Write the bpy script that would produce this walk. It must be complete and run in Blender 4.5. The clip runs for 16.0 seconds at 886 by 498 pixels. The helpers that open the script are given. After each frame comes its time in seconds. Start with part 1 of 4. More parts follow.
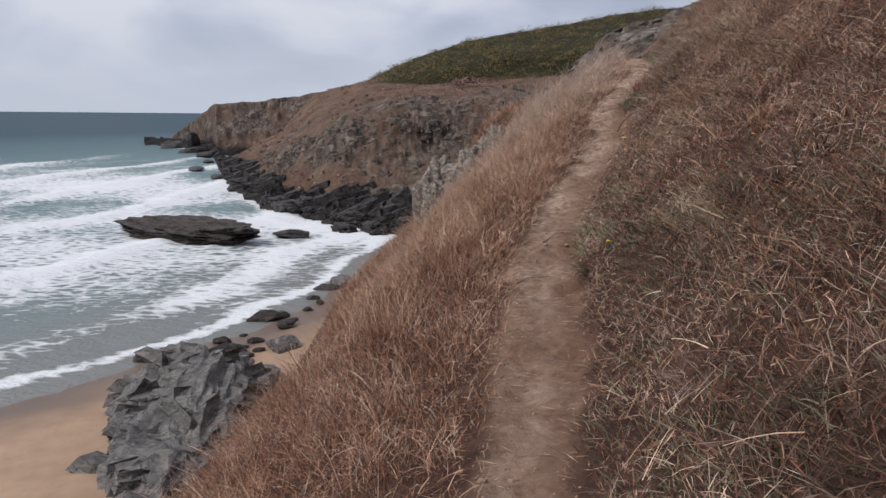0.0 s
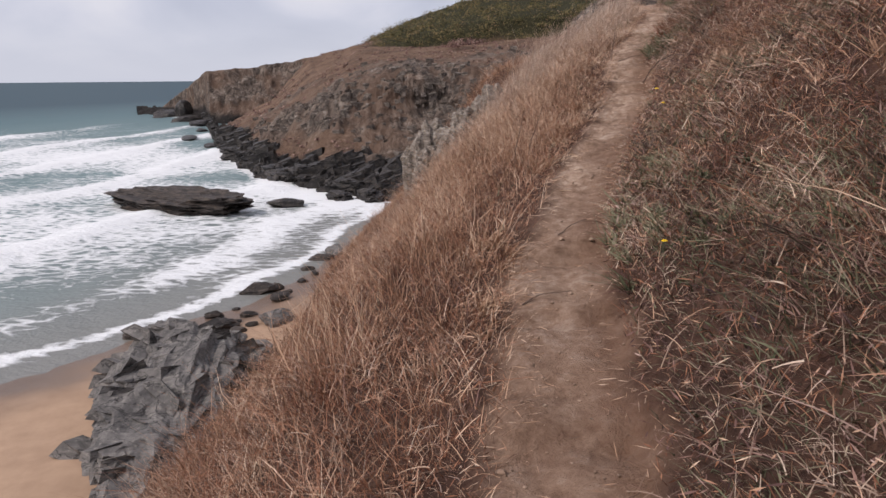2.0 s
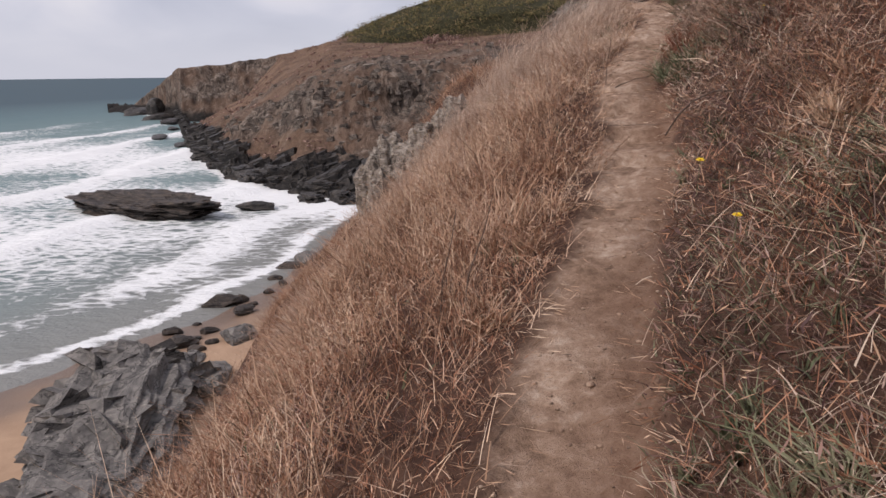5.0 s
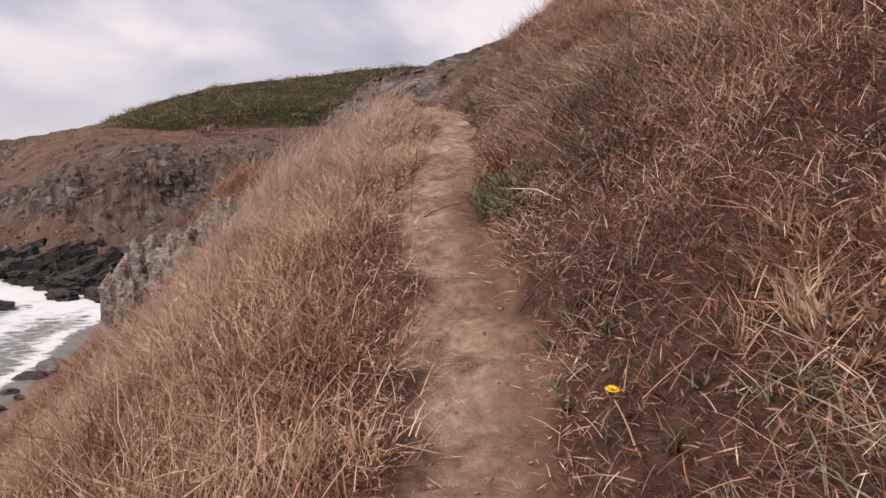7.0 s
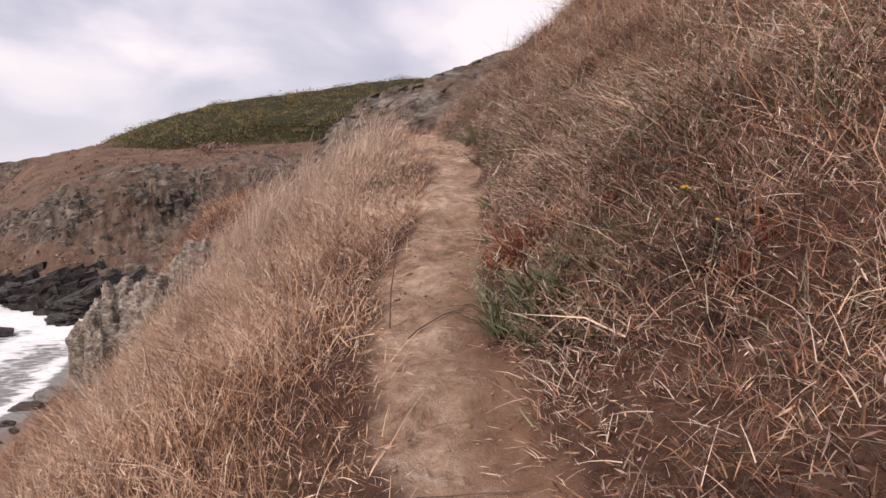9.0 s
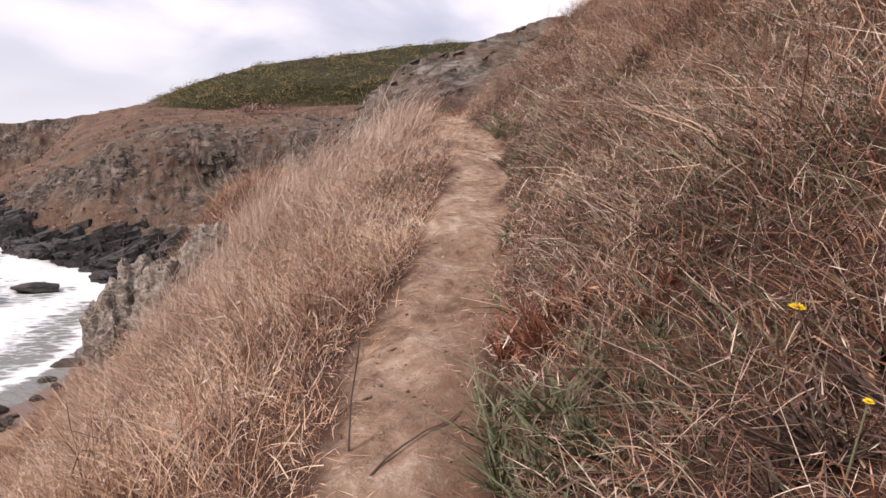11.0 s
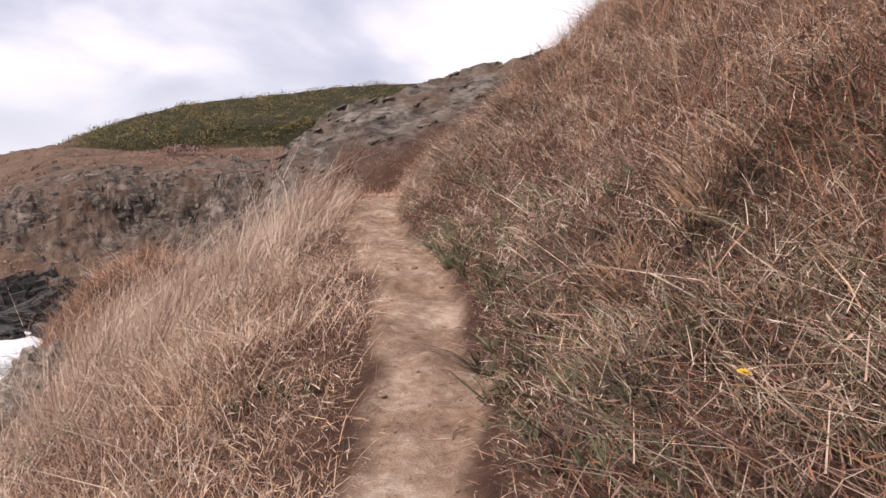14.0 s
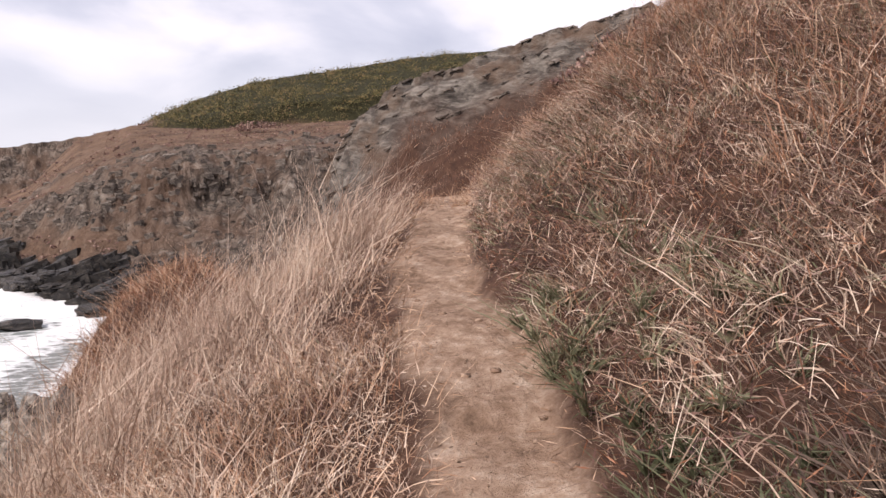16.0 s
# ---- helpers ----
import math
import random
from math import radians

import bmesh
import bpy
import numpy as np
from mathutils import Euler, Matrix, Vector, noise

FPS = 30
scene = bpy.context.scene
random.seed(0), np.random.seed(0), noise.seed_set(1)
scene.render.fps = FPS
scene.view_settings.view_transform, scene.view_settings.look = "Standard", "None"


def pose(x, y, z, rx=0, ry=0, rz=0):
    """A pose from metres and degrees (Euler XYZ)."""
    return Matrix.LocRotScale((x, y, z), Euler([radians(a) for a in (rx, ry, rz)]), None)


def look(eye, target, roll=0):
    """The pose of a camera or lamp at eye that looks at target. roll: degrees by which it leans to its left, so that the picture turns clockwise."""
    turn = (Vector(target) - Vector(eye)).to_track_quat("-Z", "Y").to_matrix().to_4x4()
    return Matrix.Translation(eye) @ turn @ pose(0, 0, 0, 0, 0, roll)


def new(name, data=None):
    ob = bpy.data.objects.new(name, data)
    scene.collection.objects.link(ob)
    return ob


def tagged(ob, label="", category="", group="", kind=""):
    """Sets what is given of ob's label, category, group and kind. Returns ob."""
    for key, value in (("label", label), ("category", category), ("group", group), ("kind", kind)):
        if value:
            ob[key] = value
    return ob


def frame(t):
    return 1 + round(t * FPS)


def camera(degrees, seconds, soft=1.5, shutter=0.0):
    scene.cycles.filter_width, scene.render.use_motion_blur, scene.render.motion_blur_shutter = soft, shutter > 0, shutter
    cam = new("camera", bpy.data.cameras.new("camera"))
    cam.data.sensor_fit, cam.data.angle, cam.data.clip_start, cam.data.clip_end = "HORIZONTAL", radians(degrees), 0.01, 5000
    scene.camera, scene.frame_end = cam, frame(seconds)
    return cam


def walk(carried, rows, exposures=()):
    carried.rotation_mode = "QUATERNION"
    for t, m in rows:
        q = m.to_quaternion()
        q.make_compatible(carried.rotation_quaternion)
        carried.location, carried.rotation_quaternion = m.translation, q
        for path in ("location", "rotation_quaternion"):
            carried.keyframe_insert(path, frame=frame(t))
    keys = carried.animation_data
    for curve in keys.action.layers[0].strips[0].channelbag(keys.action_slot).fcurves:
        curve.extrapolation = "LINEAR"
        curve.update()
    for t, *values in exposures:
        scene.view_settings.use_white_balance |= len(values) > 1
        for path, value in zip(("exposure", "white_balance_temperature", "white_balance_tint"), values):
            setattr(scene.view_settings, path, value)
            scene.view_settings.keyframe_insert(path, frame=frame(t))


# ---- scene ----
cam = camera(61.8, 16.0)
PATH = [
    (0, (-0.148, -1.033, 1.602), (-0.152, 0.934, 1.239), 0.5),
    (0.5, (-0.083, -0.569, 1.574), (-0.025, 1.378, 1.119), -0.4),
    (1, (0.001, -0.145, 1.619), (0.07, 1.792, 1.128), 0.2),
    (1.5, (-0.051, 0.387, 1.521), (-0.022, 2.333, 1.063), 0.4),
    (2, (0.006, 0.884, 1.456), (0.005, 2.831, 1.001), -0.5),
    (2.5, (0.093, 1.421, 1.541), (0.047, 3.369, 1.09), -1.0),
    (3, (0.131, 1.999, 1.54), (0.127, 3.943, 1.071), 0.3),
    (3.5, (0.166, 2.501, 1.535), (0.19, 4.441, 1.049), 0.5),
    (3.7, (0.213, 2.748, 1.59), (0.242, 4.694, 1.13), -0.1),
    (5.8, (0.647, 4.881, 1.825), (0.713, 6.824, 1.355), -0.5),
    (6, (0.648, 5.119, 1.857), (0.751, 7.064, 1.399), -0.1),
    (6.5, (0.731, 5.556, 1.939), (1.256, 7.465, 1.658), 2.0),
    (7, (0.797, 5.881, 1.952), (1.433, 7.765, 1.732), 1.6),
    (7.5, (0.912, 6.399, 2.004), (1.63, 8.25, 1.767), 1.6),
    (8, (1.062, 6.804, 2.103), (1.882, 8.619, 1.918), 0.3),
    (8.5, (1.244, 7.203, 2.298), (1.958, 9.066, 2.157), -0.2),
    (8.7, (1.297, 7.322, 2.307), (1.965, 9.201, 2.151), -0.1),
    (10.8, (1.822, 8.251, 2.671), (2.364, 10.143, 2.32), 1.4),
    (11, (1.873, 8.419, 2.66), (2.393, 10.329, 2.374), 1.5),
    (11.5, (2.063, 8.921, 2.751), (2.435, 10.868, 2.479), -0.3),
    (12, (2.195, 9.495, 2.82), (2.462, 11.456, 2.532), -0.1),
    (12.5, (2.345, 9.981, 2.891), (2.702, 11.933, 2.643), 0.3),
    (13, (2.487, 10.399, 3.072), (2.87, 12.34, 2.778), 0.6),
    (13.5, (2.61, 10.936, 3.171), (3.077, 12.86, 2.889), 1.5),
    (14, (2.75, 11.393, 3.267), (3.446, 13.26, 3.091), 1.5),
    (14.5, (2.848, 11.86, 3.426), (3.551, 13.723, 3.242), 2.7),
    (15, (2.949, 12.379, 3.484), (3.579, 14.264, 3.268), 1.8),
    (15.5, (3.169, 12.817, 3.499), (3.774, 14.706, 3.241), 0.6),
    (16, (3.319, 13.266, 3.596), (3.83, 15.182, 3.337), 0.0),
]
walk(cam, [(t, look(eye, target, roll)) for t, eye, target, roll in PATH],
     exposures=[(0, -0.28, 6150, 12), (1.0, -0.25, 6250, 13), (1.5, -0.12, 6350, 15), (3.7, -0.14, 6500, 17), (6.0, -0.14, 6700, 18), (6.4, -0.22, 6900, 21),
                (7.2, 0.03, 7000, 22), (8.7, 0.13, 6950, 21), (10.8, 0.31, 6800, 20), (16, 0.33, 6750, 18)])

# ---- world and sun: a bright, broken overcast ----
SEA = -17.0
world = bpy.data.worlds.new("overcast_sky")
scene.world = world
world.use_nodes = True
wn, wl = world.node_tree.nodes, world.node_tree.links
wn.clear()


def wnode(kind, **sets):
    n = wn.new(kind)
    for k, v in sets.items():
        n.inputs[k].default_value = v
    return n


def wmath(op, a, b=None):
    n = wn.new("ShaderNodeMath")
    n.operation = op
    for i, v in enumerate((a, b)):
        if v is None:
            continue
        if isinstance(v, (int, float)):
            n.inputs[i].default_value = v
        else:
            wl.new(v, n.inputs[i])
    return n.outputs[0]


sky = wn.new("ShaderNodeTexSky")
sky.sky_type, sky.sun_disc = "NISHITA", False
sky.sun_elevation, sky.sun_rotation = radians(48), radians(-115)
direction = wn.new("ShaderNodeTexCoord").outputs["Generated"]
axes = wn.new("ShaderNodeSeparateXYZ")
wl.new(direction, axes.inputs[0])
lift = wmath("ADD", wmath("MAXIMUM", axes.outputs[2], 0.0), 0.45)
dome = wn.new("ShaderNodeCombineXYZ")
wl.new(wmath("DIVIDE", axes.outputs[0], lift), dome.inputs[0])
wl.new(wmath("DIVIDE", axes.outputs[1], lift), dome.inputs[1])
cloud = wnode("ShaderNodeTexNoise", Scale=2.3, Detail=6.0, Roughness=0.46, Distortion=0.3)
wl.new(dome.outputs[0], cloud.inputs["Vector"])
shade = wn.new("ShaderNodeValToRGB")
wl.new(cloud.outputs[0], shade.inputs[0])
for pos, col in ((0.36, (0.47, 0.51, 0.63)), (0.46, (0.61, 0.645, 0.755)), (0.53, (0.77, 0.785, 0.87)), (0.61, (0.93, 0.925, 0.955))):
    e = shade.color_ramp.elements.new(pos)
    e.color = (*col, 1)
shade.color_ramp.elements.remove(shade.color_ramp.elements[0])
shade.color_ramp.elements.remove(shade.color_ramp.elements[-1])
haze = wn.new("ShaderNodeMix")
haze.data_type = "RGBA"
band = wn.new("ShaderNodeMapRange")
wl.new(axes.outputs[2], band.inputs[0])
band.inputs[1].default_value, band.inputs[2].default_value = 0.0, 0.16
wl.new(band.outputs[0], haze.inputs["Factor"])
haze.inputs["A"].default_value = (0.70, 0.74, 0.82, 1)
wl.new(shade.outputs[0], haze.inputs["B"])
clouds = wnode("ShaderNodeBackground", Strength=1.0)
wl.new(haze.outputs["Result"], clouds.inputs[0])
clear = wnode("ShaderNodeBackground", Strength=0.08)
wl.new(sky.outputs[0], clear.inputs[0])
both = wn.new("ShaderNodeMixShader")
both.inputs[0].default_value = 0.9
wl.new(clear.outputs[0], both.inputs[1])
wl.new(clouds.outputs[0], both.inputs[2])
wl.new(both.outputs[0], wn.new("ShaderNodeOutputWorld").inputs[0])

sun = new("sun", bpy.data.lights.new("sun", "SUN"))
sun.data.energy, sun.data.angle, sun.data.color = 2.7, radians(8), (1.0, 0.92, 0.84)
sun.matrix_world = look((-30, -14, 36), (0, 0, 0))


# ---- noise ----
def lattice(ix, iy, iz, seed):
    n = (ix * 374761393 + iy * 668265263 + iz * 2147483647 + seed * 974711) & 0xFFFFFFFF
    n = ((n ^ (n >> 13)) * 1274126177) & 0xFFFFFFFF
    return ((n ^ (n >> 16)) & 0xFFFF) / 65535.0


def vnoise(x, y, z=0.0, seed=0):
    """Smooth value noise, 0 to 1, on arrays."""
    x, y, z = np.broadcast_arrays(np.asarray(x, float), np.asarray(y, float), np.asarray(z, float))
    fx, fy, fz = np.floor(x), np.floor(y), np.floor(z)
    ix, iy, iz = fx.astype(np.int64), fy.astype(np.int64), fz.astype(np.int64)
    tx, ty, tz = x - fx, y - fy, z - fz
    tx, ty, tz = tx * tx * (3 - 2 * tx), ty * ty * (3 - 2 * ty), tz * tz * (3 - 2 * tz)
    out = 0
    for dx in (0, 1):
        for dy in (0, 1):
            for dz in (0, 1):
                out = out + lattice(ix + dx, iy + dy, iz + dz, seed) * (tx if dx else 1 - tx) * (ty if dy else 1 - ty) * (tz if dz else 1 - tz)
    return out


def fbm(x, y, z=0.0, octaves=4, seed=0):
    """Layered noise, about -1 to 1."""
    out, amp, f, total = 0, 1.0, 1.0, 0.0
    for k in range(octaves):
        out = out + amp * (2 * vnoise(x * f, y * f, z * f, seed + 17 * k) - 1)
        total, amp, f = total + amp, amp * 0.5, f * 2.03
    return out / total


def ridged(x, y, z=0.0, octaves=3, seed=0):
    out, amp, f, total = 0, 1.0, 1.0, 0.0
    for k in range(octaves):
        out = out + amp * (1 - 2 * np.abs(2 * vnoise(x * f, y * f, z * f, seed + 31 * k) - 1))
        total, amp, f = total + amp, amp * 0.5, f * 2.1
    return out / total


def step(a, b, v):
    t = np.clip((v - a) / (b - a), 0, 1)
    return t * t * (3 - 2 * t)


# ---- materials ----
def tree(name, rough=0.9, spec=0.3):
    m = bpy.data.materials.new(name)
    m.use_nodes = True
    b = m.node_tree.nodes["Principled BSDF"]
    b.inputs["Roughness"].default_value = rough
    b.inputs["Specular IOR Level"].default_value = spec
    return m, m.node_tree.nodes, m.node_tree.links, b


def ramp(nodes, links, value, stops):
    r = nodes.new("ShaderNodeValToRGB")
    links.new(value, r.inputs[0])
    els = r.color_ramp.elements
    while len(els) < len(stops):
        els.new(0.5)
    for e, (pos, col) in zip(els, stops):
        e.position, e.color = pos, (*col, 1)
    return r.outputs[0]


def tex(nodes, links, kind, vector, scale, detail=5.0, rough=0.6, distort=0.0):
    n = nodes.new("ShaderNodeTexNoise" if kind == "noise" else "ShaderNodeTexVoronoi")
    n.inputs["Scale"].default_value = scale
    if kind == "noise":
        n.inputs["Detail"].default_value, n.inputs["Roughness"].default_value, n.inputs["Distortion"].default_value = detail, rough, distort
    elif kind == "cracks":
        n.feature = "DISTANCE_TO_EDGE"
    if vector:
        links.new(vector, n.inputs["Vector"])
    return n.outputs["Distance"] if kind != "noise" else n.outputs[0]


def mixc(nodes, links, fac, a, b, mode="MIX"):
    n = nodes.new("ShaderNodeMix")
    n.data_type, n.blend_type = "RGBA", mode
    for key, v in (("Factor", fac), ("A", a), ("B", b)):
        s = n.inputs[key]
        if isinstance(v, (int, float)):
            s.default_value = v
        elif isinstance(v, tuple):
            s.default_value = (*v, 1)
        else:
            links.new(v, s)
    return n.outputs["Result"]


def calc(nodes, links, op, a, b=0.0, clamp=False):
    n = nodes.new("ShaderNodeMath")
    n.operation, n.use_clamp = op, clamp
    for i, v in enumerate((a, b)):
        if isinstance(v, (int, float)):
            n.inputs[i].default_value = v
        else:
            links.new(v, n.inputs[i])
    return n.outputs[0]


def position(nodes):
    return nodes.new("ShaderNodeNewGeometry").outputs["Position"]


def squeezed(nodes, links, vector, x, y, z, turn=0.0):
    m = nodes.new("ShaderNodeMapping")
    links.new(vector, m.inputs[0])
    m.inputs["Scale"].default_value = (x, y, z)
    m.inputs["Rotation"].default_value = (0, 0, turn)
    return m.outputs[0]


def attribute(nodes, name):
    n = nodes.new("ShaderNodeAttribute")
    n.attribute_name = name
    return n.outputs["Fac"]


def bumped(nodes, links, shader, height, strength=0.5, distance=0.02):
    n = nodes.new("ShaderNodeBump")
    n.inputs["Strength"].default_value, n.inputs["Distance"].default_value = strength, distance
    links.new(height, n.inputs["Height"])
    links.new(n.outputs[0], shader.inputs["Normal"])


def blade_material(name, stops, rough=0.75, grain=1.5):
    """Dry or green blades: every blade its own tone, with streaks along the slope."""
    m, nd, lk, b = tree(name, rough, 0.25)
    own = nd.new("ShaderNodeNewGeometry")
    wide = tex(nd, lk, "noise", own.outputs["Position"], grain, 4.0)
    v = calc(nd, lk, "ADD", calc(nd, lk, "MULTIPLY", own.outputs["Random Per Island"], 0.78), calc(nd, lk, "MULTIPLY", calc(nd, lk, "SUBTRACT", wide, 0.40), 1.7), True)
    tint = ramp(nd, lk, tex(nd, lk, "noise", own.outputs["Position"], 2.3, 4.0, 0.6), [(0.40, (1, 1, 1)), (0.62, (0.80, 0.70, 0.70))])
    tone = mixc(nd, lk, 0.55, ramp(nd, lk, v, stops), tint, "MULTIPLY")
    lk.new(tone, b.inputs["Base Color"])
    return m


STRAW = blade_material("straw", [(0.0, (0.12, 0.070, 0.045)), (0.33, (0.36, 0.215, 0.132)), (0.66, (0.56, 0.370, 0.242)), (1.0, (0.77, 0.60, 0.44))])
RUST = blade_material("rust_grass", [(0.0, (0.060, 0.029, 0.020)), (0.4, (0.225, 0.098, 0.056)), (0.75, (0.40, 0.200, 0.116)), (1.0, (0.62, 0.41, 0.28))])
HEATH = blade_material("heath", [(0.0, (0.05, 0.030, 0.032)), (0.4, (0.16, 0.09, 0.078)), (0.75, (0.29, 0.175, 0.14)), (1.0, (0.46, 0.34, 0.28))])
PALE = blade_material("pale_grass", [(0.0, (0.20, 0.135, 0.10)), (0.3, (0.43, 0.31, 0.235)), (0.65, (0.63, 0.49, 0.38)), (1.0, (0.80, 0.68, 0.55))])
THATCH = blade_material("thatch", [(0.0, (0.065, 0.043, 0.034)), (0.35, (0.19, 0.128, 0.094)), (0.7, (0.37, 0.27, 0.198)), (1.0, (0.66, 0.54, 0.42))])
OLIVE = blade_material("olive_grass", [(0.0, (0.045, 0.038, 0.025)), (0.4, (0.125, 0.108, 0.070)), (0.75, (0.255, 0.215, 0.145)), (1.0, (0.46, 0.39, 0.28))])
RED = blade_material("red_stems", [(0.0, (0.07, 0.022, 0.014)), (0.5, (0.18, 0.058, 0.032)), (1.0, (0.30, 0.12, 0.068))])
GREEN = blade_material("weed_leaves", [(0.0, (0.05, 0.056, 0.032)), (0.5, (0.125, 0.138, 0.075)), (1.0, (0.29, 0.285, 0.175))], 0.6)
SCRUB = blade_material("scrub_leaves", [(0.0, (0.026, 0.026, 0.012)), (0.4, (0.085, 0.082, 0.030)), (0.75, (0.185, 0.155, 0.056)), (1.0, (0.28, 0.19, 0.095))], 0.65, 0.22)
TWIG = blade_material("twig_bark", [(0.0, (0.07, 0.05, 0.04)), (1.0, (0.19, 0.14, 0.11))], 0.85)


def ground_material():
    """Packed earth on the path, litter under the grass, sand below, by the ground's own layers."""
    m, nd, lk, b = tree("ground_cover", 0.95, 0.2)
    p = position(nd)
    big, fine, grit = tex(nd, lk, "noise", p, 2.6, 6.0), tex(nd, lk, "noise", p, 14.0, 7.0, 0.7), tex(nd, lk, "noise", p, 90.0, 4.0, 0.7)
    earth = ramp(nd, lk, calc(nd, lk, "ADD", calc(nd, lk, "MULTIPLY", big, 0.45), calc(nd, lk, "MULTIPLY", fine, 0.6)),
                 [(0.38, (0.13, 0.082, 0.055)), (0.475, (0.29, 0.19, 0.132)), (0.565, (0.43, 0.305, 0.222)), (0.66, (0.63, 0.50, 0.395))])
    earth = mixc(nd, lk, calc(nd, lk, "MULTIPLY", grit, 0.5), earth, (0.20, 0.13, 0.085))
    # darker red-brown soil, with the bank's shade painted into the earth colour
    soil_shade = calc(nd, lk, "MULTIPLY", attribute(nd, "soil_shade"), calc(nd, lk, "ADD", 0.25, big))
    earth = mixc(nd, lk, soil_shade, earth, (0.155, 0.083, 0.052))
    litter = ramp(nd, lk, calc(nd, lk, "ADD", calc(nd, lk, "MULTIPLY", big, 0.5), calc(nd, lk, "MULTIPLY", fine, 0.5)),
                  [(0.3, (0.03, 0.017, 0.013)), (0.5, (0.072, 0.038, 0.026)), (0.7, (0.16, 0.09, 0.06))])
    sandy = ramp(nd, lk, tex(nd, lk, "noise", p, 0.6, 8.0, 0.65), [(0.3, (0.36, 0.24, 0.16)), (0.7, (0.47, 0.325, 0.22))])
    wet = mixc(nd, lk, attribute(nd, "wet"), sandy, (0.175, 0.122, 0.09))
    stone = ramp(nd, lk, tex(nd, lk, "noise", squeezed(nd, lk, p, 1, 1, 2.2), 1.1, 9.0, 0.7, 0.6),
                 [(0.32, (0.03, 0.026, 0.023)), (0.46, (0.115, 0.10, 0.087)), (0.58, (0.24, 0.215, 0.185)), (0.74, (0.42, 0.385, 0.335))])
    stone = mixc(nd, lk, ramp(nd, lk, tex(nd, lk, "noise", p, 0.35, 6.0, 0.65), [(0.48, (0, 0, 0)), (0.62, (0.8, 0.8, 0.8))]), stone, (0.15, 0.10, 0.07))
    c = mixc(nd, lk, attribute(nd, "path"), litter, earth)
    c = mixc(nd, lk, attribute(nd, "rock"), c, stone)
    c = mixc(nd, lk, attribute(nd, "sand"), c, wet)
    lk.new(c, b.inputs["Base Color"])
    lk.new(calc(nd, lk, "SUBTRACT", 0.95, calc(nd, lk, "MULTIPLY", attribute(nd, "wet"), 0.6)), b.inputs["Roughness"])
    ledges = tex(nd, lk, "noise", squeezed(nd, lk, p, 0.5, 1, 1.6, 0.35), 1.6, 7.0, 0.68, 0.7)
    relief = calc(nd, lk, "ADD", fine, calc(nd, lk, "MULTIPLY", grit, 0.4))
    bumped(nd, lk, b, calc(nd, lk, "ADD", relief, calc(nd, lk, "MULTIPLY", calc(nd, lk, "MULTIPLY", ledges, attribute(nd, "rock")), 14.0)), 0.8, 0.035)
    return m


def rock_material(name, dark, mid, light, lichen, rough=0.85, size=1.0, strata=2.2):
    m, nd, lk, b = tree(name, rough, 0.35)
    p = position(nd)
    bed = squeezed(nd, lk, p, 1, 1, strata, 0.5)
    tone = tex(nd, lk, "noise", bed, 0.9 / size, 9.0, 0.68, 0.5)
    crack = tex(nd, lk, "noise", bed, 0.55 / size, 5.0, 0.6, 0.8)
    c = ramp(nd, lk, tone, [(0.28, dark), (0.5, mid), (0.7, light)])
    c = mixc(nd, lk, ramp(nd, lk, crack, [(0.475, (0, 0, 0)), (0.497, (1, 1, 1)), (0.52, (0, 0, 0))]), c, tuple(v * 0.45 for v in dark))
    spots = ramp(nd, lk, tex(nd, lk, "noise", p, 3.0 / size, 6.0, 0.7), [(0.58, (0, 0, 0)), (0.68, (1, 1, 1))])
    c = mixc(nd, lk, calc(nd, lk, "MULTIPLY", spots, 0.75), c, lichen)
    lk.new(c, b.inputs["Base Color"])
    bumped(nd, lk, b, calc(nd, lk, "ADD", tone, calc(nd, lk, "MULTIPLY", tex(nd, lk, "noise", p, 7 / size, 6.0, 0.7), 0.5)), 0.9, 0.12 * size)
    return m


WET_ROCK = rock_material("wet_black_rock", (0.012, 0.011, 0.011), (0.035, 0.031, 0.028), (0.10, 0.085, 0.07), (0.13, 0.10, 0.075), 0.5, 1.6)
REEF = rock_material("reef_rock", (0.014, 0.012, 0.011), (0.048, 0.038, 0.032), (0.125, 0.096, 0.074), (0.15, 0.115, 0.085), 0.6, 1.6, 4.0)
SHORE_ROCK = rock_material("shore_rock", (0.05, 0.047, 0.045), (0.145, 0.135, 0.125), (0.27, 0.25, 0.225), (0.38, 0.35, 0.30), 0.8, 0.9)
LICHEN_ROCK = rock_material("lichen_rock", (0.055, 0.046, 0.038), (0.225, 0.19, 0.158), (0.47, 0.435, 0.375), (0.33, 0.24, 0.11), 0.9, 0.22)


